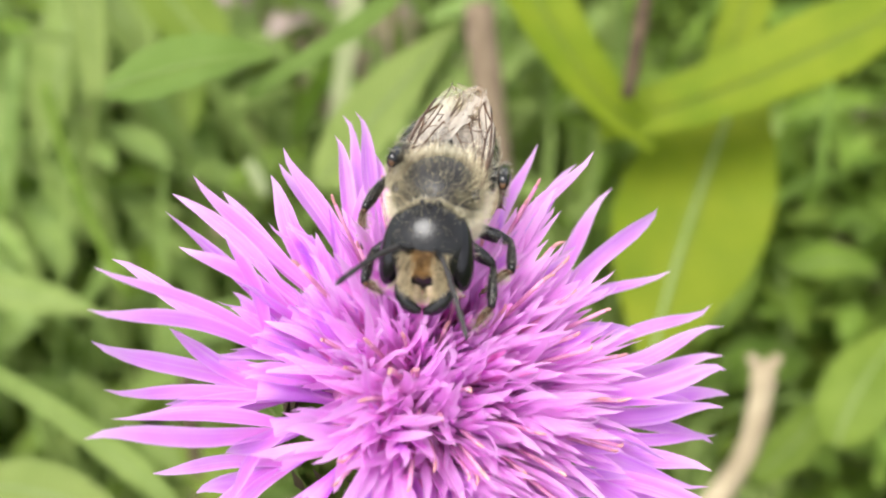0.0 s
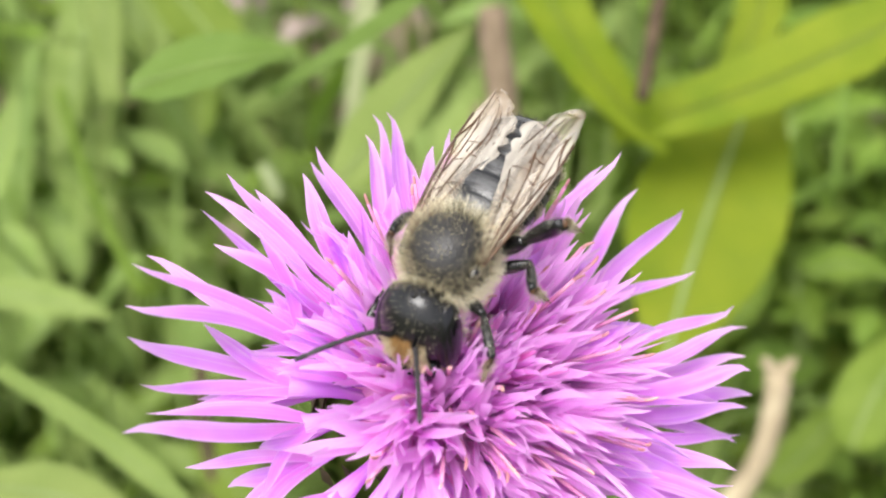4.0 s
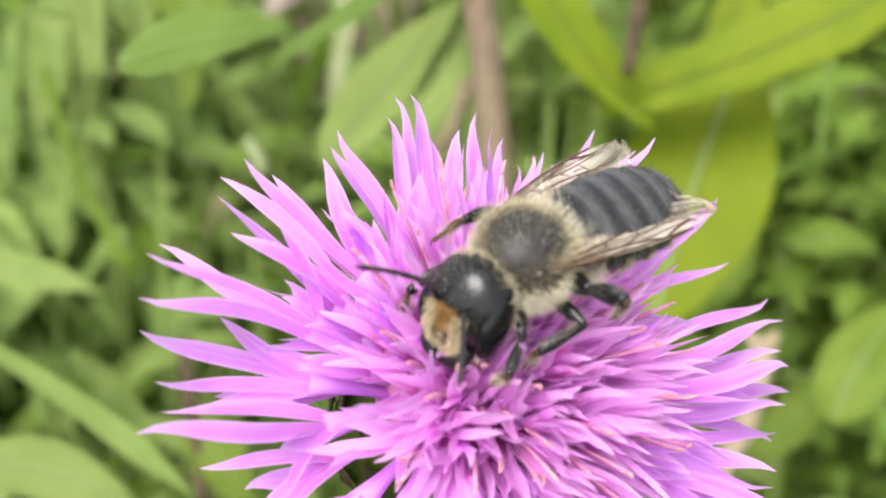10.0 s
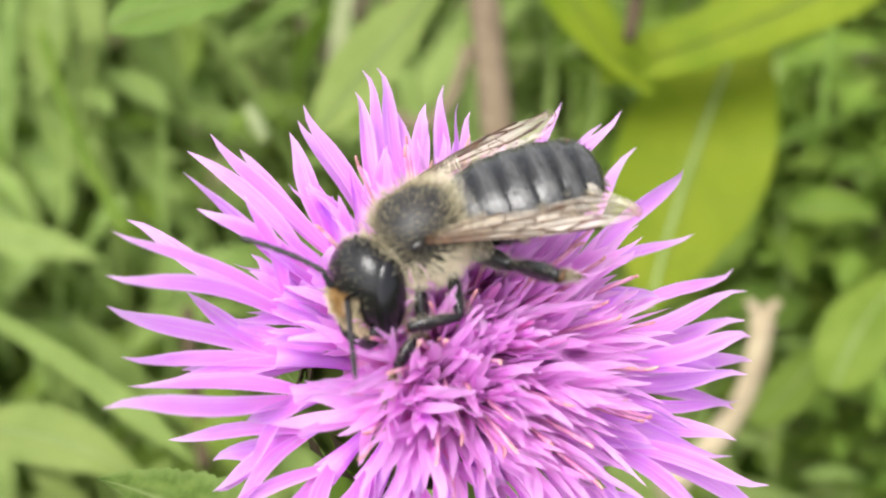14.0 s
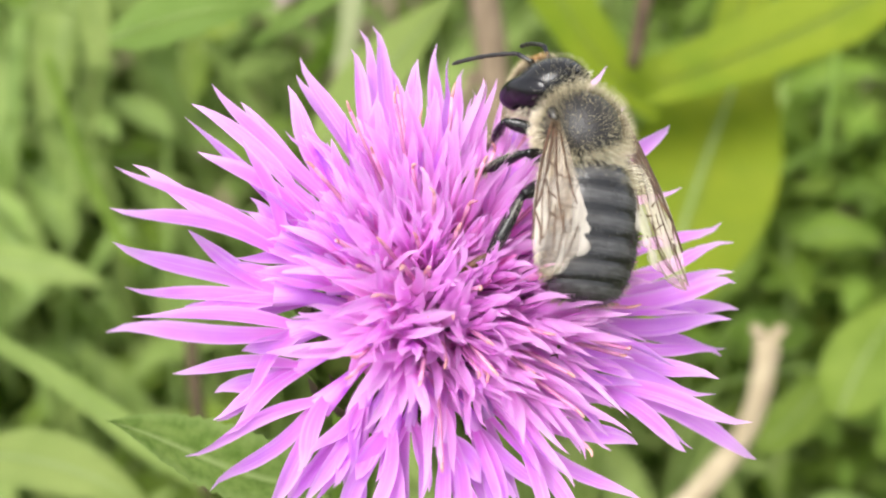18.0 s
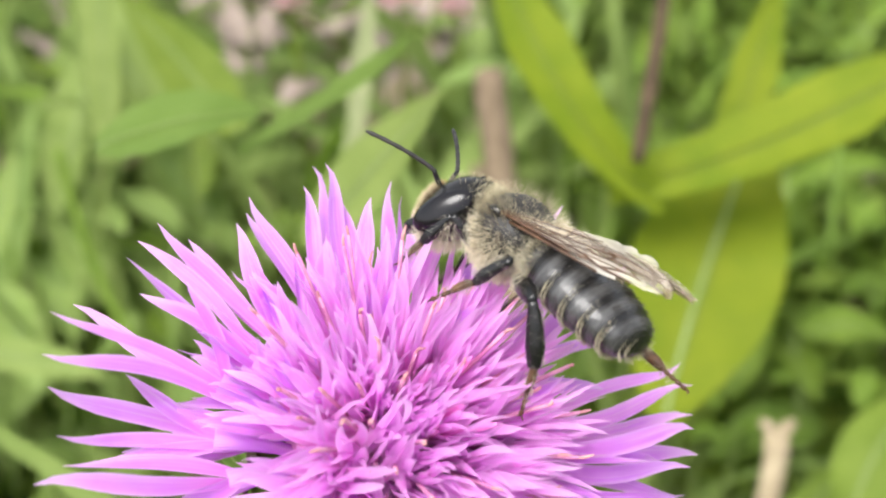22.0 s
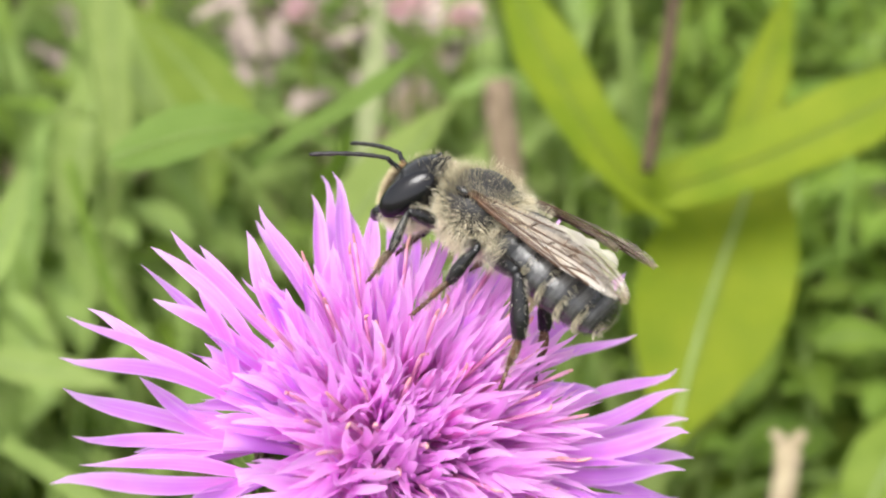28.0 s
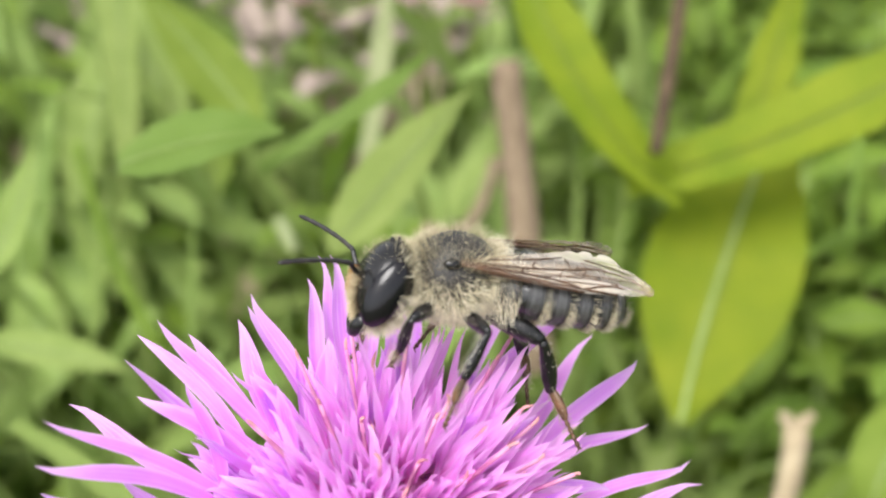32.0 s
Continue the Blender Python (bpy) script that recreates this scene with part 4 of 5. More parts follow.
# wings: local x runs out to the tip, -y to the trailing edge
def wing(name, length, chord, side, label):
    bm = bmesh.new()
    uv = bm.loops.layers.uv.verify()
    n, m = 56, 10

    def edge(t):
        lead = 0.05 * length * math.sin(math.pi * t)
        deep = chord * (0.14 + 0.86 * min(1.0, t / 0.62) ** 0.8) * min(1.0, (1 - t) * 4.2 + 0.02) ** 0.5
        return lead, deep

    def at(t, v):
        lead, deep = edge(t)
        dip = 0.13 * BM * math.sin(v * 17 + t * 5 + side) * (0.2 + 1.2 * t * t) + 0.16 * BM * math.sin(t * 3.0)
        torn = max(0.0, noise.noise(Vector((t * 17 + side * 3.7, length * 900, 0.5))) + 0.15) * clamp01((t - 0.4) * 4)
        ragged = 1.0 - 0.26 * torn * clamp01((v - 0.55) * 2.2)
        frayed = 1.0 - 0.10 * max(0.0, noise.noise(Vector((v * 9, side * 2.3, length * 700))) + 0.2) * clamp01((t - 0.8) * 5)
        return Vector((t * length * frayed, -side * (lead - deep * v * ragged), dip))
    grid = [[bm.verts.new(at(i / n, j / m)) for j in range(m + 1)] for i in range(n + 1)]
    for i in range(n):
        for j in range(m):
            bm.faces.new((grid[i][j], grid[i + 1][j], grid[i + 1][j + 1], grid[i][j + 1]))
    film = part(name, bm, WING, bee, label)
    lines = [(((0, 0), (0.25, 0.0), (0.5, 0.0), (0.8, 0.0)), 0.085), (((0.0, 0.35), (0.25, 0.22), (0.5, 0.20), (0.62, 0.03)), 0.06),
             (((0.0, 0.55), (0.2, 0.45), (0.4, 0.42), (0.64, 0.50)), 0.055), (((0.0, 0.8), (0.2, 0.72), (0.36, 0.74), (0.52, 0.86)), 0.05),
             (((0.62, 0.02), (0.75, 0.18), (0.84, 0.10)), 0.05), (((0.42, 0.20), (0.55, 0.34), (0.72, 0.30), (0.80, 0.15)), 0.045),
             (((0.30, 0.24), (0.31, 0.34), (0.33, 0.44)), 0.045), (((0.50, 0.24), (0.50, 0.36), (0.52, 0.45)), 0.04),
             (((0.62, 0.26), (0.63, 0.38), (0.64, 0.50)), 0.04), (((0.36, 0.44), (0.37, 0.6), (0.38, 0.74)), 0.04),
             (((0.56, 0.47), (0.56, 0.62), (0.54, 0.84)), 0.035), (((0.64, 0.5), (0.72, 0.56), (0.80, 0.66)), 0.03)]
    lines += [(((0.5 + 0.03 * q, 0.15 + 0.13 * q), (0.7, 0.14 + 0.135 * q), (0.86, 0.18 + 0.13 * q), (0.965 - 0.012 * q, 0.25 + 0.1 * q)), 0.03) for q in range(6)]
    for pts, r in lines[:18 if length > 8 * BM else 4]:
        bm = bmesh.new()
        tube(bm, [at(*q) + Vector((0, 0, 0.02 * BM)) for q in pts], [r * BM, r * BM * 0.95, r * BM * 0.65], 5, 8)
        part("vein", bm, VEIN, film)
    return film


fore = {s: wing("forewing", 9.2 * BM, 2.65 * BM, s, "smoky translucent forewing with dark veins") for s in (1, -1)}
hind = {s: wing("hindwing", 6.4 * BM, 1.6 * BM, s, "small smoky hindwing") for s in (1, -1)}
for s in (1, -1):
    bm = bmesh.new()
    ball(bm, mm(0.65, s * 1.78, 1.0), (0.46 * BM, 0.28 * BM, 0.26 * BM))
    part("tegula", bm, CHITIN, bee, "glossy black wing-base scale")


def wing_pose(s, spread, droop, roll, back=False):
    """Folded back along the body, swung out by spread degrees."""
    base = mm(0.35 if not back else -0.3, s * 2.0, 1.05 if not back else 0.85)
    return Matrix.Translation(base) @ pose(0, 0, 0, 0, 0, 180 - s * spread) @ pose(0, 0, 0, s * roll, droop, 0)


# legs: the hips, and the lengths of thigh, shin and foot
HIPS = {"front": (1.0, 0.9, -1.4), "middle": (-0.4, 1.1, -1.6), "rear": (-1.5, 1.0, -1.5)}
BONES = {"front": (2.2, 2.1, 2.1), "middle": (2.5, 2.3, 2.5), "rear": (2.9, 3.2, 3.2)}


def coated(bm, start, spots, length, width, lean, spread):
    """Adds hairs to a mesh as its second material, and marks all faces from start on."""
    strands(bm, spots, length, width, lean, rn, spread)
    bm.faces.ensure_lookup_table()
    for f in bm.faces[start:]:
        f.material_index = 1


def beam(bm, length, radii, flat=1.0):
    """A segment of a leg along x, a little flattened, its back side up."""
    start = len(bm.verts)
    tube(bm, ((0, 0, 0), (length * 0.35, 0, 0.12 * BM), (length * 0.75, 0, 0.08 * BM), (length, 0, 0)), [r * BM for r in radii], 12, 14)
    bm.verts.ensure_lookup_table()
    for v in bm.verts[start:]:
        v.co.y *= flat


def hairs_on(length, radius, count, back):
    out = []
    for _ in range(count):
        a = rn.uniform(0, 2 * math.pi)
        d = Vector((0, math.cos(a), math.sin(a)))
        if rn.random() < back and d.z < 0:
            d.z = -d.z
        out.append((Vector((rn.uniform(0.05, 0.97) * length, 0, 0)) + d * radius * 0.8, d))
    return out


legs = {}
for row in HIPS:
    big = 1.15 if row == "rear" else 0.84
    for s in (1, -1):
        one, two, three = [n * BM for n in BONES[row]]
        bm = bmesh.new()
        beam(bm, one, [0.28 * big, 0.46 * big, 0.44 * big, 0.24 * big], 0.8)
        start = len(bm.faces)
        coated(bm, start, hairs_on(one, 0.36 * BM, 260 if row != "front" else 120, 0.0), 0.40 * BM, 0.005 * BM, Vector((0.6, 0, -0.2)), 0.4)
        leg = part("leg", bm, [CHITIN, FUR_GREY], bee, "jointed black leg with pale hairs")
        bm = bmesh.new()
        beam(bm, two, [0.20 * big, 0.36 * big, 0.42 * big, 0.28 * big], 0.75)
        start = len(bm.faces)
        # a stripe of dense pale hair down the back of the shin
        stripe = [(Vector((rn.uniform(0.08, 0.95) * two, rn.gauss(0, 0.13) * BM, 0.36 * BM)), Vector((0.5, rn.uniform(-0.6, 0.6), 1)).normalized()) for _ in range({"front": 90, "middle": 150, "rear": 280}[row])]
        coated(bm, start, stripe + hairs_on(two, 0.32 * BM, 70, 0.3), 0.28 * BM, 0.008 * BM, Vector((0.9, 0, 0)), 0.4)
        shin = part("tibia", bm, [CHITIN, FUR_GREY], leg, "black shin with a pale stripe of hair")
        bm = bmesh.new()
        beam(bm, three * 0.5, [0.18 * big, 0.25 * big, 0.24 * big, 0.13 * big], 0.7)
        for q in range(4):
            a, b = three * (0.5 + q * 0.11), three * (0.5 + (q + 1) * 0.11)
            tube(bm, ((a, 0, 0), (a * 0.4 + b * 0.6, 0, 0.02 * BM), (b, 0, 0)), [0.07 * BM, 0.13 * BM, 0.08 * BM], 8, 4)
        for c in (-1, 1):
            tube(bm, ((three * 0.94, 0, 0), (three * 0.98, 0.14 * BM * c, 0.06 * BM), (three, 0.24 * BM * c, -0.10 * BM)), [0.055 * BM, 0.04 * BM, 0.012 * BM], 5, 4)
        start = len(bm.faces)
        coated(bm, start, hairs_on(three * 0.7, 0.18 * BM, 320, 0.0), 0.34 * BM, 0.007 * BM, Vector((0.6, 0, 0)), 0.3)
        foot = part("tarsus", bm, [CLAW, FUR_FRINGE], leg, "reddish-brown hairy foot")
        legs[row, s] = (leg, shin, foot)


# ---- what moves ----
# seconds, millimetres and degrees of the head's sway
SWAY = [
    (0, -0.004, 0.012, -0.008, 0.03, -0.01, -0.03),
    (0.5, 0.173, -0.027, -0.097, 0.36, 0.51, -0.31),
    (1, -0.181, -0.371, -0.154, 0.3, 0.73, -0.14),
    (1.5, 0.251, 0.014, -0.035, 0.04, 0.4, -0.1),
    (2, 0.2, 0.455, -0.13, 0.3, 0.47, -0.35),
    (2.5, 0.552, 0.794, -0.115, 0.64, 0.28, 0.01),
    (4.5, 0.734, 0.693, -0.231, 0.39, 0.78, 0.03),
    (5, 0.92, 1.179, -0.082, 0.33, 0.58, -0.02),
    (5.5, 1.511, 1.09, 0.275, 0.3, 0.64, -0.29),
    (6, 1.731, 1.366, 0.538, 0.16, 0.29, -0.23),
    (6.5, 1.983, 1.378, 0.393, 0.41, 0.41, -0.57),
    (7, 1.885, 1.424, 0.33, 0.44, 0.06, -0.94),
    (7.5, 2.209, 0.683, 0.552, 0.33, 0.53, -0.4),
    (8, 2.403, 0.221, 0.883, -0.26, 0.72, -0.26),
    (8.5, 2.879, 0.474, 0.51, -0.1, 0.64, -0.37),
    (9, 3.359, -0.377, 0.607, 0.09, 0.83, -0.37),
    (9.5, 3.111, -0.271, 1.277, -0.19, 0.46, -0.49),
    (10, 2.737, -2.244, 0.923, -0.17, 0.82, -0.14),
    (10.5, 3.474, -1.827, 1.228, -0.19, 0.75, 0.12),
    (11, 1.777, -2.43, 0.663, -0.74, 0.37, -0.14),
    (11.5, 2.682, -3.223, 0.277, -0.08, 1.29, -0.09),
    (12, 1.094, -2.622, 0.36, 0.05, 1.03, -0.42),
    (12.5, 1.002, -4.172, -0.661, 0.78, 2.15, -0.47),
    (13, 1.245, -2.978, 0.13, 0.1, 0.98, -0.22),
    (13.5, 1.709, -2.521, 0.446, 0.41, 1.15, 0.12),
    (14, 1.05, -1.8, 0.282, 0.61, 1.07, 0.28),
    (14.5, 0.787, -1.388, 0.56, 0.19, 0.21, 0.02),
    (15, 0.665, -0.368, 0.799, 0.39, 0.67, -0.25),
    (15.5, 0.595, 0.917, 1.713, 0.73, 0.42, -0.34),
    (17.5, -0.213, 2.699, 1.97, 0.06, -0.57, -0.44),
    (18, 0.433, 2.755, 1.862, 0.33, -0.26, -0.98),
    (18.5, 0.534, 2.268, 1.624, 0.24, 0.13, -1.1),
    (19, 0.574, 1.314, 1.173, 0.24, 0.59, -1.26),
    (19.5, 0.251, 0.528, 0.581, -0.02, 1.25, -0.86),
    (20, 0.495, -0.334, 0.558, 0.01, 1.44, -0.96),
    (20.5, -0.115, -0.397, 0.634, -0.01, 1.37, -1.01),
    (21, -0.565, 0.47, 0.289, 0.34, 1.51, -0.73),
    (21.5, -1.824, 0.655, 0.373, 0.22, 0.73, -0.59),
    (22, -2.46, 0.22, 0.623, 0.19, 0.97, -0.47),
    (22.5, -2.159, 0.98, 1.272, 0.13, 0.97, -0.88),
    (23, -3.496, 0.739, 0.439, 0.91, 2.26, -0.59),
    (23.5, -4.35, 1.286, 0.682, 0.28, 0.81, -0.07),
    (24, -4.257, 1.802, 1.64, 0.05, 0.09, 0.15),
    (24.5, -3.941, 1.137, 1.245, -0.06, 0.28, -0.27),
    (26.5, -4.172, 2.646, 0.718, -0.13, 2.13, -1.69),
    (27, -4.088, 1.891, 0.846, -0, 1.87, -1.56),
    (27.5, -3.84, 2.359, -0.043, 0.69, 1.17, -0.6),
    (28, -2.862, 1.916, -0.2, 0.97, 1.45, -0.54),
    (28.5, -4.145, 1.831, -0.191, 0.82, 0.8, -0.22),
    (29, -2.247, 1.713, -0.441, 0.61, 1.38, -0.11),
    (29.5, -2.848, 0.214, -1.569, -0.11, 1.85, -0.1),
    (30, -2.399, 0.323, -2.206, -0.23, 2.52, -0.21),
    (30.5, -2.181, -0.459, -2.48, -0.91, 1.88, -0.33),
    (31, -3.872, -2.922, -3.41, -1.38, 1.28, -0.68),
    (31.5, -3.851, -3.15, -2.859, -0.95, 1.6, -0.37),
    (32, -3.26, -3.793, -2.999, -0.29, 2, -0.96),
]
# seconds, then place (millimetres from the head's centre) and turn of the bee
BEE = [
    (0, 1.77, 1.03, 11.91, -0.9, 1.8, -97.6),
    (0.5, 1.86, 0.37, 11.88, -1.5, 8.7, -97.8),
    (1, 1.35, -0.51, 11.89, -1.7, 15.1, -97.6),
    (1.5, 1.66, -0.4, 11.54, -1.7, 17.3, -103.2),
    (2, 1.58, -0.35, 10.97, -2.6, 19.9, -109.3),
    (2.5, 1.86, -0.18, 10.95, -2.6, 21.1, -109.9),
    (3.5, 1.77, -0.84, 10.72, -3.2, 25.3, -116.1),
    (4.5, 1.67, -1.5, 10.49, -4.4, 29.5, -122.6),
    (5, 1.78, -1.11, 10.62, -4.4, 30.3, -123.7),
    (5.5, 2.97, -1.2, 10.96, -7.1, 22, -128.2),
    (6, 3.72, -0.9, 11.22, -8.7, 13.8, -131.7),
    (6.5, 4.36, -0.85, 11.13, -9.5, 10.7, -135.2),
    (7, 4.56, -0.73, 11.14, -9.6, 7.7, -138.6),
    (7.5, 5, -1.55, 11.26, -9.6, 8.1, -138.2),
    (8, 5.25, -2.01, 11.53, -9.1, 8.3, -138.2),
    (8.5, 5.22, -1.85, 11.01, -7.9, 10.9, -138.1),
    (9, 5.25, -2.79, 10.96, -6.9, 13.3, -137.9),
    (9.5, 5.34, -2.57, 11.74, -7.2, 10.2, -139.7),
    (10, 5.46, -4.47, 11.45, -8.1, 6.8, -141),
    (10.5, 6.31, -4.07, 11.72, -7.8, 5.9, -139.2),
    (11, 4.66, -4.61, 11.15, -6.9, 4.8, -137.8),
    (11.5, 5.57, -5.54, 10.57, -7.6, 6.9, -139.4),
    (12, 3.76, -4.98, 10.54, -7.2, 9.6, -141.3),
    (12.5, 2.56, -6.34, 9.85, -3.4, 14.6, -143.4),
    (13, 1.28, -4.68, 11.07, 2.9, 20.8, -144.1),
    (13.5, 1.77, -4.43, 11.11, 2.8, 19.3, -148.9),
    (14, 1.08, -3.9, 10.66, 3, 18, -153.8),
    (14.5, 2.14, -3.66, 10.66, 0.6, 16.7, -132.5),
    (15, 3.58, -2.93, 10.58, -3.5, 16, -111.7),
    (15.5, 5.28, -2.02, 10.98, 5.7, 31.4, -77.3),
    (16, 6.25, -1.3, 11.43, 16.7, 27.1, -20.8),
    (16.5, 7.22, -0.57, 11.9, 18.8, 16.9, 31.1),
    (17, 7.15, 0.78, 12.37, 21, -7.3, 48.5),
    (17.5, 7.08, 2.12, 12.85, 15.3, -30.9, 67.8),
    (18, 8.35, 4.07, 12.01, 11.3, -28.6, 110.9),
    (18.5, 8.46, 5.06, 12.24, 15.2, -25.2, 127.4),
    (19, 8.54, 5.56, 12.25, 19.9, -23.1, 143.8),
    (19.5, 7.69, 4.85, 11.87, 25.5, -15.7, 141.3),
    (20, 7.36, 3.93, 12.16, 30, -7.9, 139.3),
    (20.5, 7.02, 3.64, 12.06, 29.1, -7.4, 141.9),
    (21, 6.86, 4.25, 11.55, 28.1, -7.3, 144.8),
    (21.5, 5.48, 4.32, 11.67, 27.6, -8.8, 143.7),
    (22, 4.92, 3.74, 11.83, 27.8, -11.3, 142.5),
    (22.5, 5.26, 4.63, 12.77, 27.1, -10.4, 142.7),
    (23, 4.18, 4.43, 12.13, 26.5, -11.1, 143.5),
    (23.5, 2.87, 5, 12.36, 28.2, -8, 144.7),
    (24, 2.67, 5.42, 13.23, 30.1, -5.8, 145.6),
    (24.5, 2.27, 4.58, 12.56, 27.7, -13.3, 153.4),
    (25.5, 4.01, 4.77, 12.31, 15.9, -34.2, 162.8),
    (26.5, 5.74, 4.9, 12.01, -6, -51.8, -177.8),
    (27, 4.54, 4.12, 12.06, -8.1, -43.2, -165.5),
    (27.5, 3.38, 5.14, 12.05, 11.9, -33.3, 169.6),
    (28, 2.84, 5.33, 12.9, 20.1, -16.5, 152.2),
    (28.5, 0.81, 5.32, 13.09, 19.4, -17.2, 166.7),
    (29, 2.26, 5.27, 12.9, 18.7, -19, -179),
    (29.5, 1.75, 3.95, 12.14, 13.5, -16.2, -173.7),
    (30, 1.95, 3.99, 11.42, 14.5, -14.1, -173.5),
    (30.5, 2.14, 3.48, 11.41, 15, -12.2, -172.5),
    (31, 0.45, 1.23, 10.76, 15.2, -10.3, -171.6),
    (31.5, 0.53, 1.19, 11.35, 15.3, -10.9, -169.4),
    (32, 1.26, 0.6, 11.26, 15.2, -11.4, -168),
]
# seconds, swing out, droop and roll of the wings
WINGS = {1: [
    (0, -4.1, -1, 6),
    (1, 1.1, -2.3, 6),
    (2, -3, -1.4, 6),
    (5, 11.7, 1.3, 6.7),
    (6, 12, 5.2, 8),
    (7, 11.3, 9.5, 8),
    (8, 11.1, 11, 8),
    (9, 15.9, 7, 8),
    (10, 9.8, 6.7, 8),
    (11, 14, 15.6, 8),
    (12, 16.8, 17.1, 8),
    (13, 20.3, 11.5, 10),
    (14, 22.2, 12, 9),
    (15, 19.1, 22.6, 8),
    (16.5, 22, 3, 5),
    (18, 29.6, -4, 6),
    (19, 24.7, 2.4, 18),
    (20, 0.5, -4.9, 20),
    (21, 4.5, 1.5, 22),
    (22, 2.4, -3.4, 22),
    (23, -1.2, -7.8, 22),
    (24, -3.4, -9.7, 22),
    (27, 7.4, 0.5, 25),
    (28, 6.5, 5.1, 25),
    (29, 2.5, 0.8, 25),
    (30, 2.5, -1.9, 25),
    (31, 6.7, 2.1, 25),
    (32, 6.9, 4.6, 25),
], -1: [
    (0, -9.4, -2.2, 6),
    (1, -8.6, -3.8, 6),
    (2, -2.5, -2.3, 6),
    (5, -1.6, 2.4, 6.7),
    (6, -4, 3.6, 8),
    (7, 0.9, 7, 8),
    (8, 2.8, 8.7, 8),
    (9, 3.6, 4.2, 8),
    (10, 6.2, 7, 8),
    (11, 5.6, 8, 8),
    (12, 6.2, 8.6, 8),
    (13, 5.2, 13.1, 10),
    (14, 8.1, 8.1, 9),
    (15, 11.6, 11.4, 8),
    (16.5, 22, 3, 5),
    (18, 10.2, 15.5, 6),
    (19, 9.4, 5.8, 18),
    (20, 7.5, 6, 20),
    (21, 5, 4, 22),
    (22, 4.5, 0, 22),
    (23, 4, -4, 22),
    (24, 4, -4, 22),
    (27, 6, 6, 25),
    (28, 9.7, 2.5, 25),
    (29, 6, 5.3, 25),
    (30, 5, 3.8, 25),
    (31, 5, 3.4, 25),
    (32, 5, 3, 25),
]}
# seconds, degrees up and to its left of the head
NODS = [
    (0, 9, 0),
    (2, 8, 0),
    (5, 5, 0),
    (6, 6, 5),
    (9, 10, 8),
    (12, 9, 10),
    (13, 5, 20),
    (14, 5, 20),
    (15, 8, 0),
    (15.5, 8, 0),
    (17.5, 0, 0),
    (18, 2, 10),
    (19, 8, 5),
    (20, 10, 5),
    (23, 10, 5),
    (24.5, 10, 5),
    (26.5, -8, 8),
    (27, -10, 4),
    (28, 2, 0),
    (29, 0, -6),
    (30, -2, -8),
    (32, -2, -8),
]
# seconds, degrees down and aside of the abdomen
BENDS = [
    (0, 3.5, 3.3),
    (1, 6.2, 2.4),
    (2, 1.7, 1.4),
    (5, 2.9, -4.2),
    (6, 1, -4.3),
    (7, 2.4, -4.5),
    (8, 2.4, -5.3),
    (9, 1.6, -9.9),
    (10, 0.5, -7.5),
    (11, 3, -7.9),
    (12, 4.6, -6.8),
    (13, 7.9, -9.6),
    (14, 1.1, -12.7),
    (15, 2.9, -9.7),
    (15.5, -0.2, -2.1),
    (16.5, -2.2, 2.1),
    (17.5, 6.1, -10.2),
    (18, 17.9, -16.5),
    (19, 16.5, -6.2),
    (20, 11.4, -7.9),
    (21, 8.3, -8.7),
    (22, 7.4, -7.4),
    (23, 8.7, -4.3),
    (24, 7.5, -9),
    (24.5, 8.5, -5.3),
    (26.5, 4.1, -8.2),
    (27, 8.5, -10.9),
    (27.5, 4.1, -10.8),
    (28, 10.9, -3.5),
    (29, 5.1, -9),
    (29.5, 4.3, -2.7),
    (30, 1.9, -5.9),
    (31, 3.5, -7.1),
    (32, 3.7, -5),
]
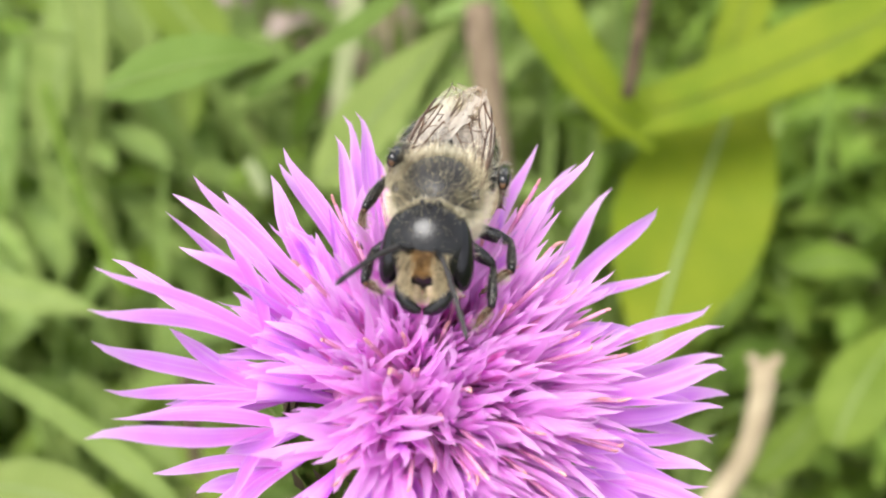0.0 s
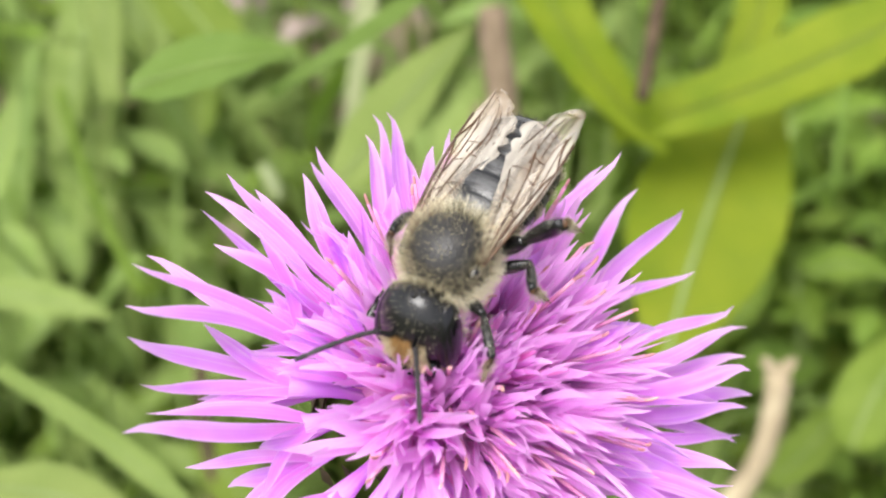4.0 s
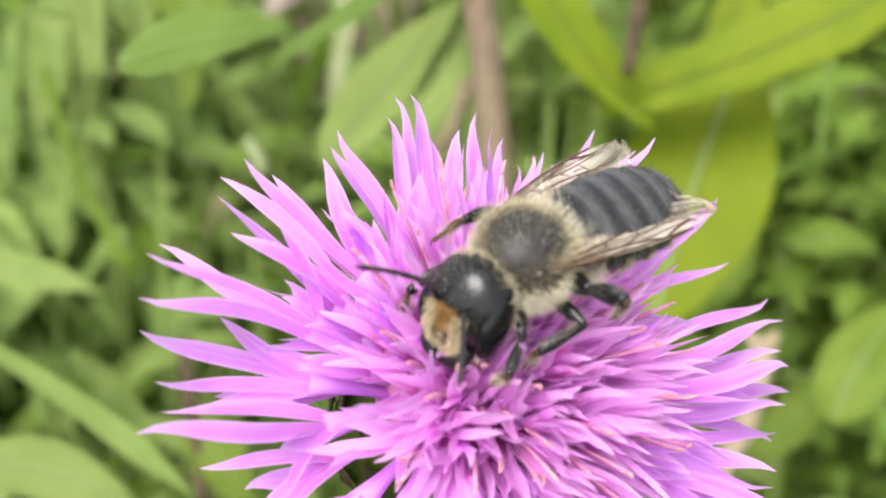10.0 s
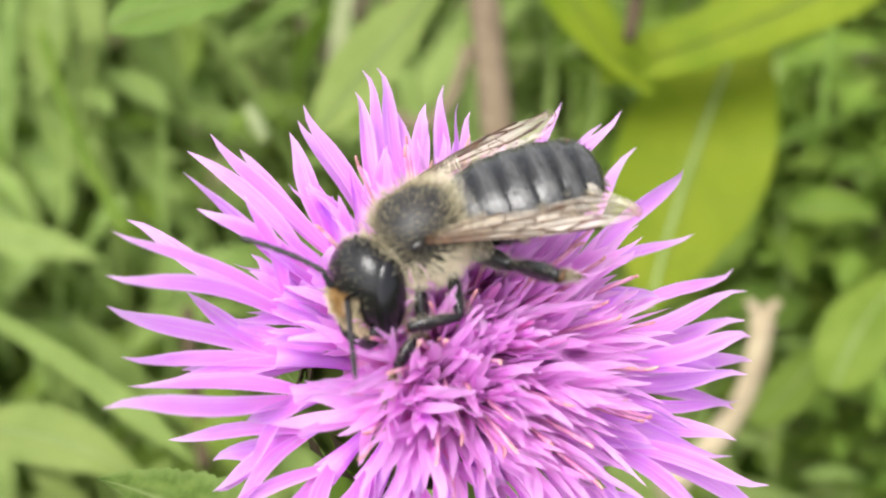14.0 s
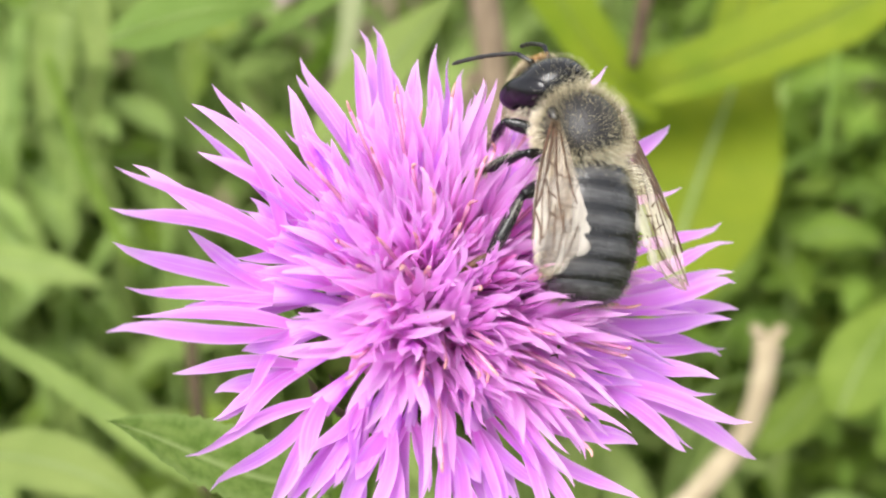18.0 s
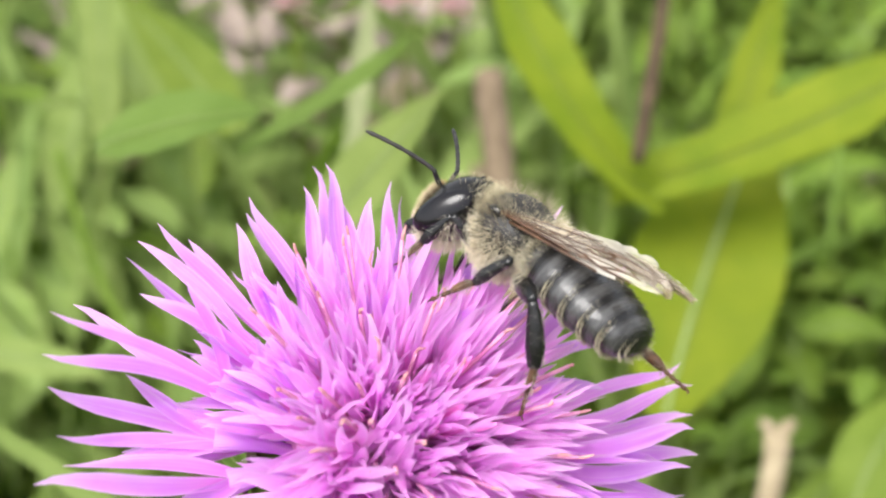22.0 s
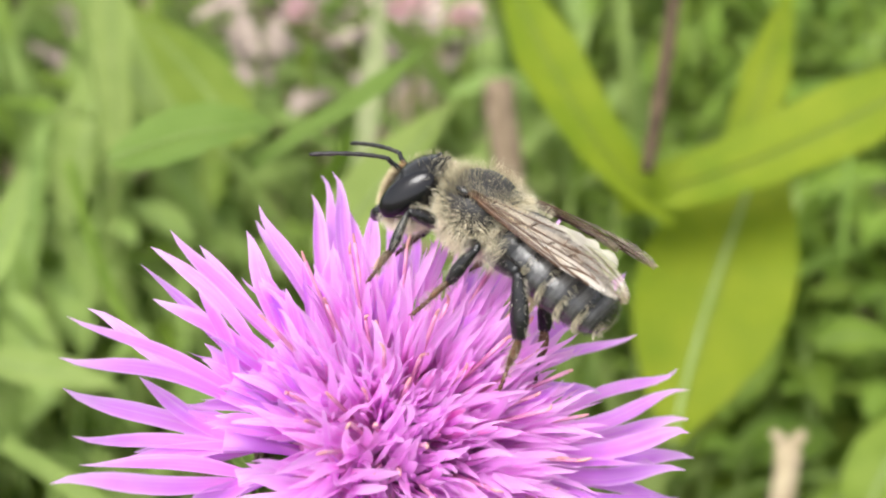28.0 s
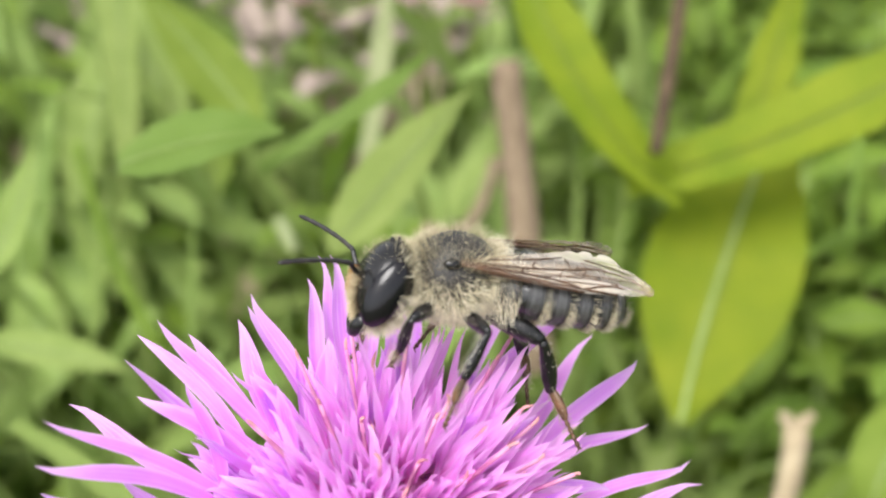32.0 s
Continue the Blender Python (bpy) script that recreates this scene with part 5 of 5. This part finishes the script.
# seconds and millimetres by which the nearer leaves sway
BREEZE = [
    (0, 0, 0, 0),
    (0.5, -0.06, 0.01, 0.13),
    (1, -0.17, -0.01, 0.15),
    (1.5, 0.07, 0.03, 0.34),
    (2, 0.42, 0.07, 0.46),
    (2.5, 0.59, 0.07, 0.46),
    (4.5, 1.08, 0.15, 0.64),
    (5, 1.25, 0.24, 0.78),
    (5.5, 1.48, 0.37, 0.9),
    (6, 1.48, 0.56, 1.12),
    (6.5, 1.65, 0.5, 0.95),
    (7, 1.24, 0.48, 0.83),
    (7.5, 1.37, 0.52, 0.73),
    (8, 1.54, 0.6, 0.74),
    (8.5, 1.95, 0.53, 0.59),
    (9, 2.18, 0.51, 0.39),
    (9.5, 1.78, 0.8, 0.61),
    (10, 1.5, 0.53, 0.03),
    (10.5, 1.69, 0.81, 0.21),
    (11, 0.65, 0.54, -0.37),
    (11.5, 1.12, 0.41, -0.63),
    (12, 0.33, 0.72, -0.34),
    (12.5, 0.28, 0.29, -1.02),
    (13, 0.53, 0.77, -0.56),
    (17.5, -0.18, 1.73, 1.51),
    (18, -0.03, 1.76, 1.61),
    (18.5, 0.06, 1.55, 1.58),
    (19, 0.09, 1.02, 1.01),
    (19.5, -0.47, 0.49, 0.71),
    (20, -0.43, 0.08, 0.69),
    (20.5, -0.74, -0.2, 0.66),
    (21, -0.87, -0.28, 0.9),
    (21.5, -1.41, -0.47, 0.95),
    (22, -2.05, -0.44, 1.27),
    (22.5, -2.51, -0.13, 1.97),
    (23, -2.69, -0.5, 1.51),
    (23.5, -3.16, -0.59, 1.29),
    (24, -2.59, -0.2, 1.86),
    (24.5, -2.76, -0.44, 1.46),
    (26.5, -2.64, -0.26, 1.97),
    (27, -2.63, -0.26, 2.05),
    (27.5, -2.1, -0.5, 1.67),
    (28, -1.68, -0.77, 1.23),
    (28.5, -2.08, -0.9, 1.12),
    (29, -0.97, -0.99, 0.97),
    (29.5, -1.73, -1.58, 0.12),
    (30, -1.48, -1.64, 0.17),
    (30.5, -1.54, -1.85, -0.24),
    (31, -2.57, -2.36, -1.15),
    (31.5, -2.57, -2.27, -1.27),
    (32, -1.69, -2.03, -0.94),
]
BREEZE_FAR = [
    (0, 0, 0, 0),
    (0.5, 0.31, 0.03, 0.17),
    (1, 0.39, 0.04, 0.17),
    (1.5, 0.18, 0.09, 0.24),
    (2, 0.25, 0.03, 0.19),
    (2.5, 0.25, 0.03, 0.19),
    (4.5, 0.43, 0.18, 0.3),
    (5, 0.43, 0.25, 0.44),
    (5.5, 0.36, 0.24, 0.35),
    (6, 0.35, 0.34, 0.47),
    (6.5, 0.51, 0.28, 0.32),
    (7, 0.27, 0.26, 0.24),
    (7.5, 0.28, 0.31, 0.12),
    (8, 0.51, 0.35, 0.09),
    (8.5, 0.52, 0.39, 0.07),
    (9, 0.91, 0.42, -0.05),
    (19, -0.9, 0.54, 0.14),
    (19.5, 0.07, 0.2, 0.33),
    (20, 0.43, -0.15, 0.54),
    (21, -2.11, -0.93, 0.37),
    (22, -2.99, -1.14, 0.85),
    (23, -3.55, -1.17, 1.23),
    (24, -3.95, -1.12, 1.28),
    (26.5, -4.34, -1.08, 1.54),
    (27, -4.16, -1.09, 1.47),
    (27.5, -3.38, -1.22, 1.19),
    (28, -2.81, -1.44, 0.7),
    (28.5, -3.35, -1.56, 0.51),
    (29, -2.09, -1.54, 0.49),
    (29.5, -2.72, -1.8, 0.2),
    (30, -2.54, -1.81, 0.22),
    (30.5, -2.85, -1.92, -0.08),
    (31, -3.15, -2.07, -0.52),
    (31.5, -3.08, -1.94, -0.61),
    (32, -2.12, -1.69, -0.39),
]
# seconds, then azimuth and rise of thigh, shin and foot in the bee's space, in degrees
LEG_TURNS = {
    ("front", 1): [
        (0, 73.9, -23.2, 4.1, -31.9, -74.3, -57.1),
        (2, 69.1, -1, 5.9, -9.7, -69.2, -65.3),
        (5, 59.5, 39.5, 45.5, -4.7, -32.5, -65.6),
        (7, 60.3, -22.6, 30.3, 7.4, -90.7, -58.6),
        (9, 46.9, 14.8, 29.8, -14.8, -79, -52.4),
        (11, 53.9, -1.6, 36.6, 15.5, -114, -59.3),
        (13, 60.7, -35.5, 15.9, -21.3, 19, -20.3),
        (14, 52.8, -42.3, 17, -19.7, 31.6, -27.4),
        (15, 33.4, 1.3, -17.7, -25, -42.7, -11.3),
        (18, 54.1, -11.1, -58.7, -74.4, -46.4, -68.9),
        (20, 68.2, 25.1, -30.1, -59, -28.4, -63.3),
        (22, 34.9, 30, -2, -67.1, -23, -59.9),
        (24, 70.2, 20, -16.2, -58.9, -30.9, -50.8),
        (27, 67.2, 24.4, 56.7, -68.2, -48, -55.8),
        (28, 39.7, 7.3, 108.9, -69.9, -5.1, -76.2),
        (29, 55.9, 12, -86.3, -51.2, -90.2, -48),
        (30, 60.3, 13.7, -78.1, -64.9, -73.4, -53.2),
        (32, 50.1, -0.1, -81.1, -62.1, -89.5, -43.3),
    ],
    ("middle", 1): [
        (0, 83.5, -12.3, 4.8, 1.9, -111.6, -51.8),
        (2, 131.7, 17.3, 47, 33.2, 134.2, -65.8),
        (7, 91.2, 5.3, 4, 21.3, -123.8, -59),
        (11, 87.2, 2.9, -15.1, -20.2, -78.7, -69.9),
        (15, 63.8, -24.5, -14.4, 17.7, -133.3, -56.8),
        (18, 93.6, 33.5, 68, -61, 36.9, -70),
        (20, 131.1, 20.3, 19.4, -66.9, -15.6, -53),
        (22, 121.8, 26.9, -16, -54.7, 12.9, -49.6),
        (24, 129.3, 19.6, -22.2, -47.7, 7.6, -49.7),
        (27, 100.5, 39.6, 45.5, -35.6, -91.2, -42),
        (28, 116.7, 20.3, -11.7, -74.9, 55.7, -56.9),
        (29, 102.6, 14.3, 63.6, -35.4, 116.3, -70.5),
        (30, 107.7, 13.7, 25.6, -61.9, 46.3, -65.5),
        (32, 101.4, 0.5, 27.4, -61.2, 2.6, -74.9),
    ],
    ("rear", 1): [
        (0, 123.2, 37.9, 1.7, 21, -173.9, -56.1),
        (5, 94.2, 44.7, 106.3, 48, -175.3, -66),
        (9, 67.5, 39.3, 66.9, 39.9, -127.6, -58),
        (13, 91.3, 12, 109.6, 18, -50.4, -86.6),
        (14, 106.5, 11.3, 107.5, 16.2, -131.9, -47),
        (15, 85.2, 31.4, -1.3, 30.3, 154.2, -63.4),
        (18, 107, 9.5, 139.8, -36.1, 103.6, -31.2),
        (20, 147.9, -2.9, 175.5, -58.8, 162, -63.4),
        (22, 133.1, 0.1, -148.9, -63.2, -94.7, -66.3),
        (24, 151.3, -19.6, 146.1, -52.1, -80, -83),
        (27, 167.4, -18.9, -112.5, -68.8, -15, -82.1),
        (28, 137.4, 12, 179.6, -63, -107.7, -79.9),
        (29, 130.3, -5.7, -112.5, -52.6, -119.7, -63.2),
        (30, 155.2, 7.3, -138.7, -55.4, 134.7, -47.6),
        (32, 153.2, -16.6, -139.5, -61.2, 126.9, -48.1),
    ],
    ("middle", -1): [
        (0, -121.2, 45.5, -19, -10.4, -90, -85.2),
        (2, -115.6, 33, 0.5, 33.3, -74, -79.9),
        (5, -123.4, 32.4, 11.7, 40.6, -70.6, -74.7),
        (7, -77.9, 64.9, -4.6, 2.6, -53, -53.8),
        (9, -110.4, 40.5, 8.2, 23.6, -60.4, -53.8),
        (11, -102.9, 42.3, 7, 25.9, -59, -48.2),
        (13, -100, -42, -88, -78, -60, -70),
        (14, -100, -42, -88, -78, -60, -70),
        (15, -109.9, 31.3, -38.1, 31.7, -101.8, -61.8),
        (17, -122.9, 13.9, -21.8, -62.8, 0, -57),
        (32, -122.9, 13.9, -21.8, -62.8, 0, -57),
    ],
    ("front", -1): [
        (0, -66.1, -15.1, 1.1, -2.6, 142.7, -49.6),
        (15, -64.3, 1.9, -12.2, -26.6, 1.3, -56.5),
        (17, -49.1, -5.8, -15.9, -70.9, 12.5, -62.9),
        (32, -49.1, -5.8, -15.9, -70.9, 12.5, -62.9),
    ],
    ("rear", -1): [
        (0, -144.9, 56.9, -4.3, 21.7, -166.7, -55),
        (1.5, -144.9, 56.9, -4.3, 21.7, -166.7, -55),
        (4, -160, -38, -172, -62, 170, -50),
        (15.5, -160, -38, -172, -62, 170, -50),
        (18, 167.5, -28.7, 157.4, -30.5, 148.1, -30.6),
        (20, -159.9, 1.9, -160, 22.6, -165.9, 5.6),
        (22, -165.7, -9.8, -167.1, -3.2, -172.4, -12.4),
        (24, -159.6, -2, -163, -6.3, -169.6, -27.7),
        (27, -148.2, -9.2, -155.6, -68.1, -164.1, -74.4),
        (32, -148.2, -9.2, -155.6, -68.1, -164.1, -74.4),
    ],
}
# seconds, degrees down and out of the antennae
FEELERS = {1: [
    (0, 34.8, 1.1),
    (1, 17.2, 2.1),
    (2, 16.3, 7.8),
    (5, -15.2, 15.4),
    (6, 1, 24),
    (7, 3.6, 21.8),
    (8, 11.4, 17.8),
    (9, 11.9, 19.8),
    (10, 1.4, 17.6),
    (11, 0.5, 23),
    (12, -10.5, 28.1),
    (15, 27.6, 28.5),
    (18, 56.2, 6),
    (20, 19.6, 7.1),
    (21, 2, 2.5),
    (22, 4.5, 2.7),
    (23, 12.8, 4.8),
    (24, 10.5, 5.3),
    (27, 31.7, 2.7),
    (28, 21.5, 8.2),
    (29, 13.5, 8.4),
    (30, -4.4, 15.8),
    (31, -7.4, 18),
    (32, -6.6, 12.7),
], -1: [
    (0, 5.6, 11.7),
    (1, -5.9, 18.2),
    (2, -3.8, 12.1),
    (5, -14.2, 17.1),
    (6, -17.2, 16.8),
    (7, -24.6, 0.6),
    (8, -33.1, 7.1),
    (9, -17.5, 10.5),
    (10, -28.8, 0.9),
    (11, -29.5, -0.3),
    (12, -36.9, 0.3),
    (13, -30.1, 36.4),
    (14, -32.2, 36.8),
    (15, 20, 24),
    (18, 59.2, -4.7),
    (20, 2.5, 33),
    (21, -12, 33),
    (22, -15.4, 25.4),
    (23, -12, 22.7),
    (24, -15.1, 22.4),
    (27, 34.6, -10.9),
    (29, 5.1, 18.8),
    (30, -5.6, 21.6),
    (31, -10.9, 23.4),
    (32, -12.4, 24.7),
]}


def aim(place, way):
    """A segment's pose: x along it, z as far up as it can."""
    x = way.normalized()
    y = Vector((0, 0, 1)).cross(x)
    y = y.normalized() if y.length > 0.05 else Vector((0, 1, 0))
    m = Matrix((x, y, x.cross(y))).transposed().to_4x4()
    m.translation = place
    return m


def leg_keys(row, s):
    """Thigh, shin and foot four times a second; the joints stay joined between the rows."""
    x, y, z = HIPS[row]
    hip, (one, two, three), rows = mm(x, y * s, z), [n * BM for n in BONES[row]], LEG_TURNS[row, s]

    def ways(r):
        return [Vector((math.cos(radians(r[i])) * math.cos(radians(r[i + 1])), math.sin(radians(r[i])) * math.cos(radians(r[i + 1])), math.sin(radians(r[i + 1])))) for i in (1, 3, 5)]
    out = [], [], []
    for k in range(129):
        t = k / 4
        b = next((r for r in rows if r[0] >= t), rows[-1])
        a = [r for r in rows if r[0] <= t][-1]
        f = (t - a[0]) / (b[0] - a[0]) if b[0] > a[0] else 0.0
        f = f * f * (3 - 2 * f)
        d = [p.lerp(q, f).normalized() for p, q in zip(ways(a), ways(b))]
        thigh = aim(hip, d[0])
        into = thigh.inverted()
        out[0].append((t, thigh))
        out[1].append((t, into @ aim(hip + d[0] * one, d[1])))
        out[2].append((t, into @ aim(hip + d[0] * one + d[1] * two, d[2])))
    return out


def motions():
    walk(knapweed, [(t, pose(x * MM, y * MM, 0.40 + z * MM, a, b, c)) for t, x, y, z, a, b, c in SWAY])
    walk(bee, [(t, pose(x * MM, y * MM, 0.40 + z * MM, a, b, c)) for t, x, y, z, a, b, c in BEE])
    for ob in swayed:
        walk(ob, [(t, pose(x * MM, y * MM, z * MM)) for t, x, y, z in BREEZE])
    walk(slow, [(t, pose(x * MM, y * MM, z * MM)) for t, x, y, z in BREEZE_FAR])
    for s in (1, -1):
        walk(fore[s], [(t, wing_pose(s, a, d, r)) for t, a, d, r in WINGS[s]])
        walk(hind[s], [(t, wing_pose(s, a + 3, d, r, True)) for t, a, d, r in WINGS[s]])
    walk(head, [(t, NECK @ pose(0, 0, 0, 0, -up, turn)) for t, up, turn in NODS])
    for s in (1, -1):
        walk(antennae[s], [(t, antenna_pose(s, down, out)) for t, down, out in FEELERS[s]])
    for (row, s), bones in legs.items():
        for ob, keys in zip(bones, leg_keys(row, s)):
            walk(ob, keys)
    walk(abdomen, [(t, WAIST @ pose(0, 0, 0, 0, -down, turn)) for t, down, turn in BENDS])


motions()
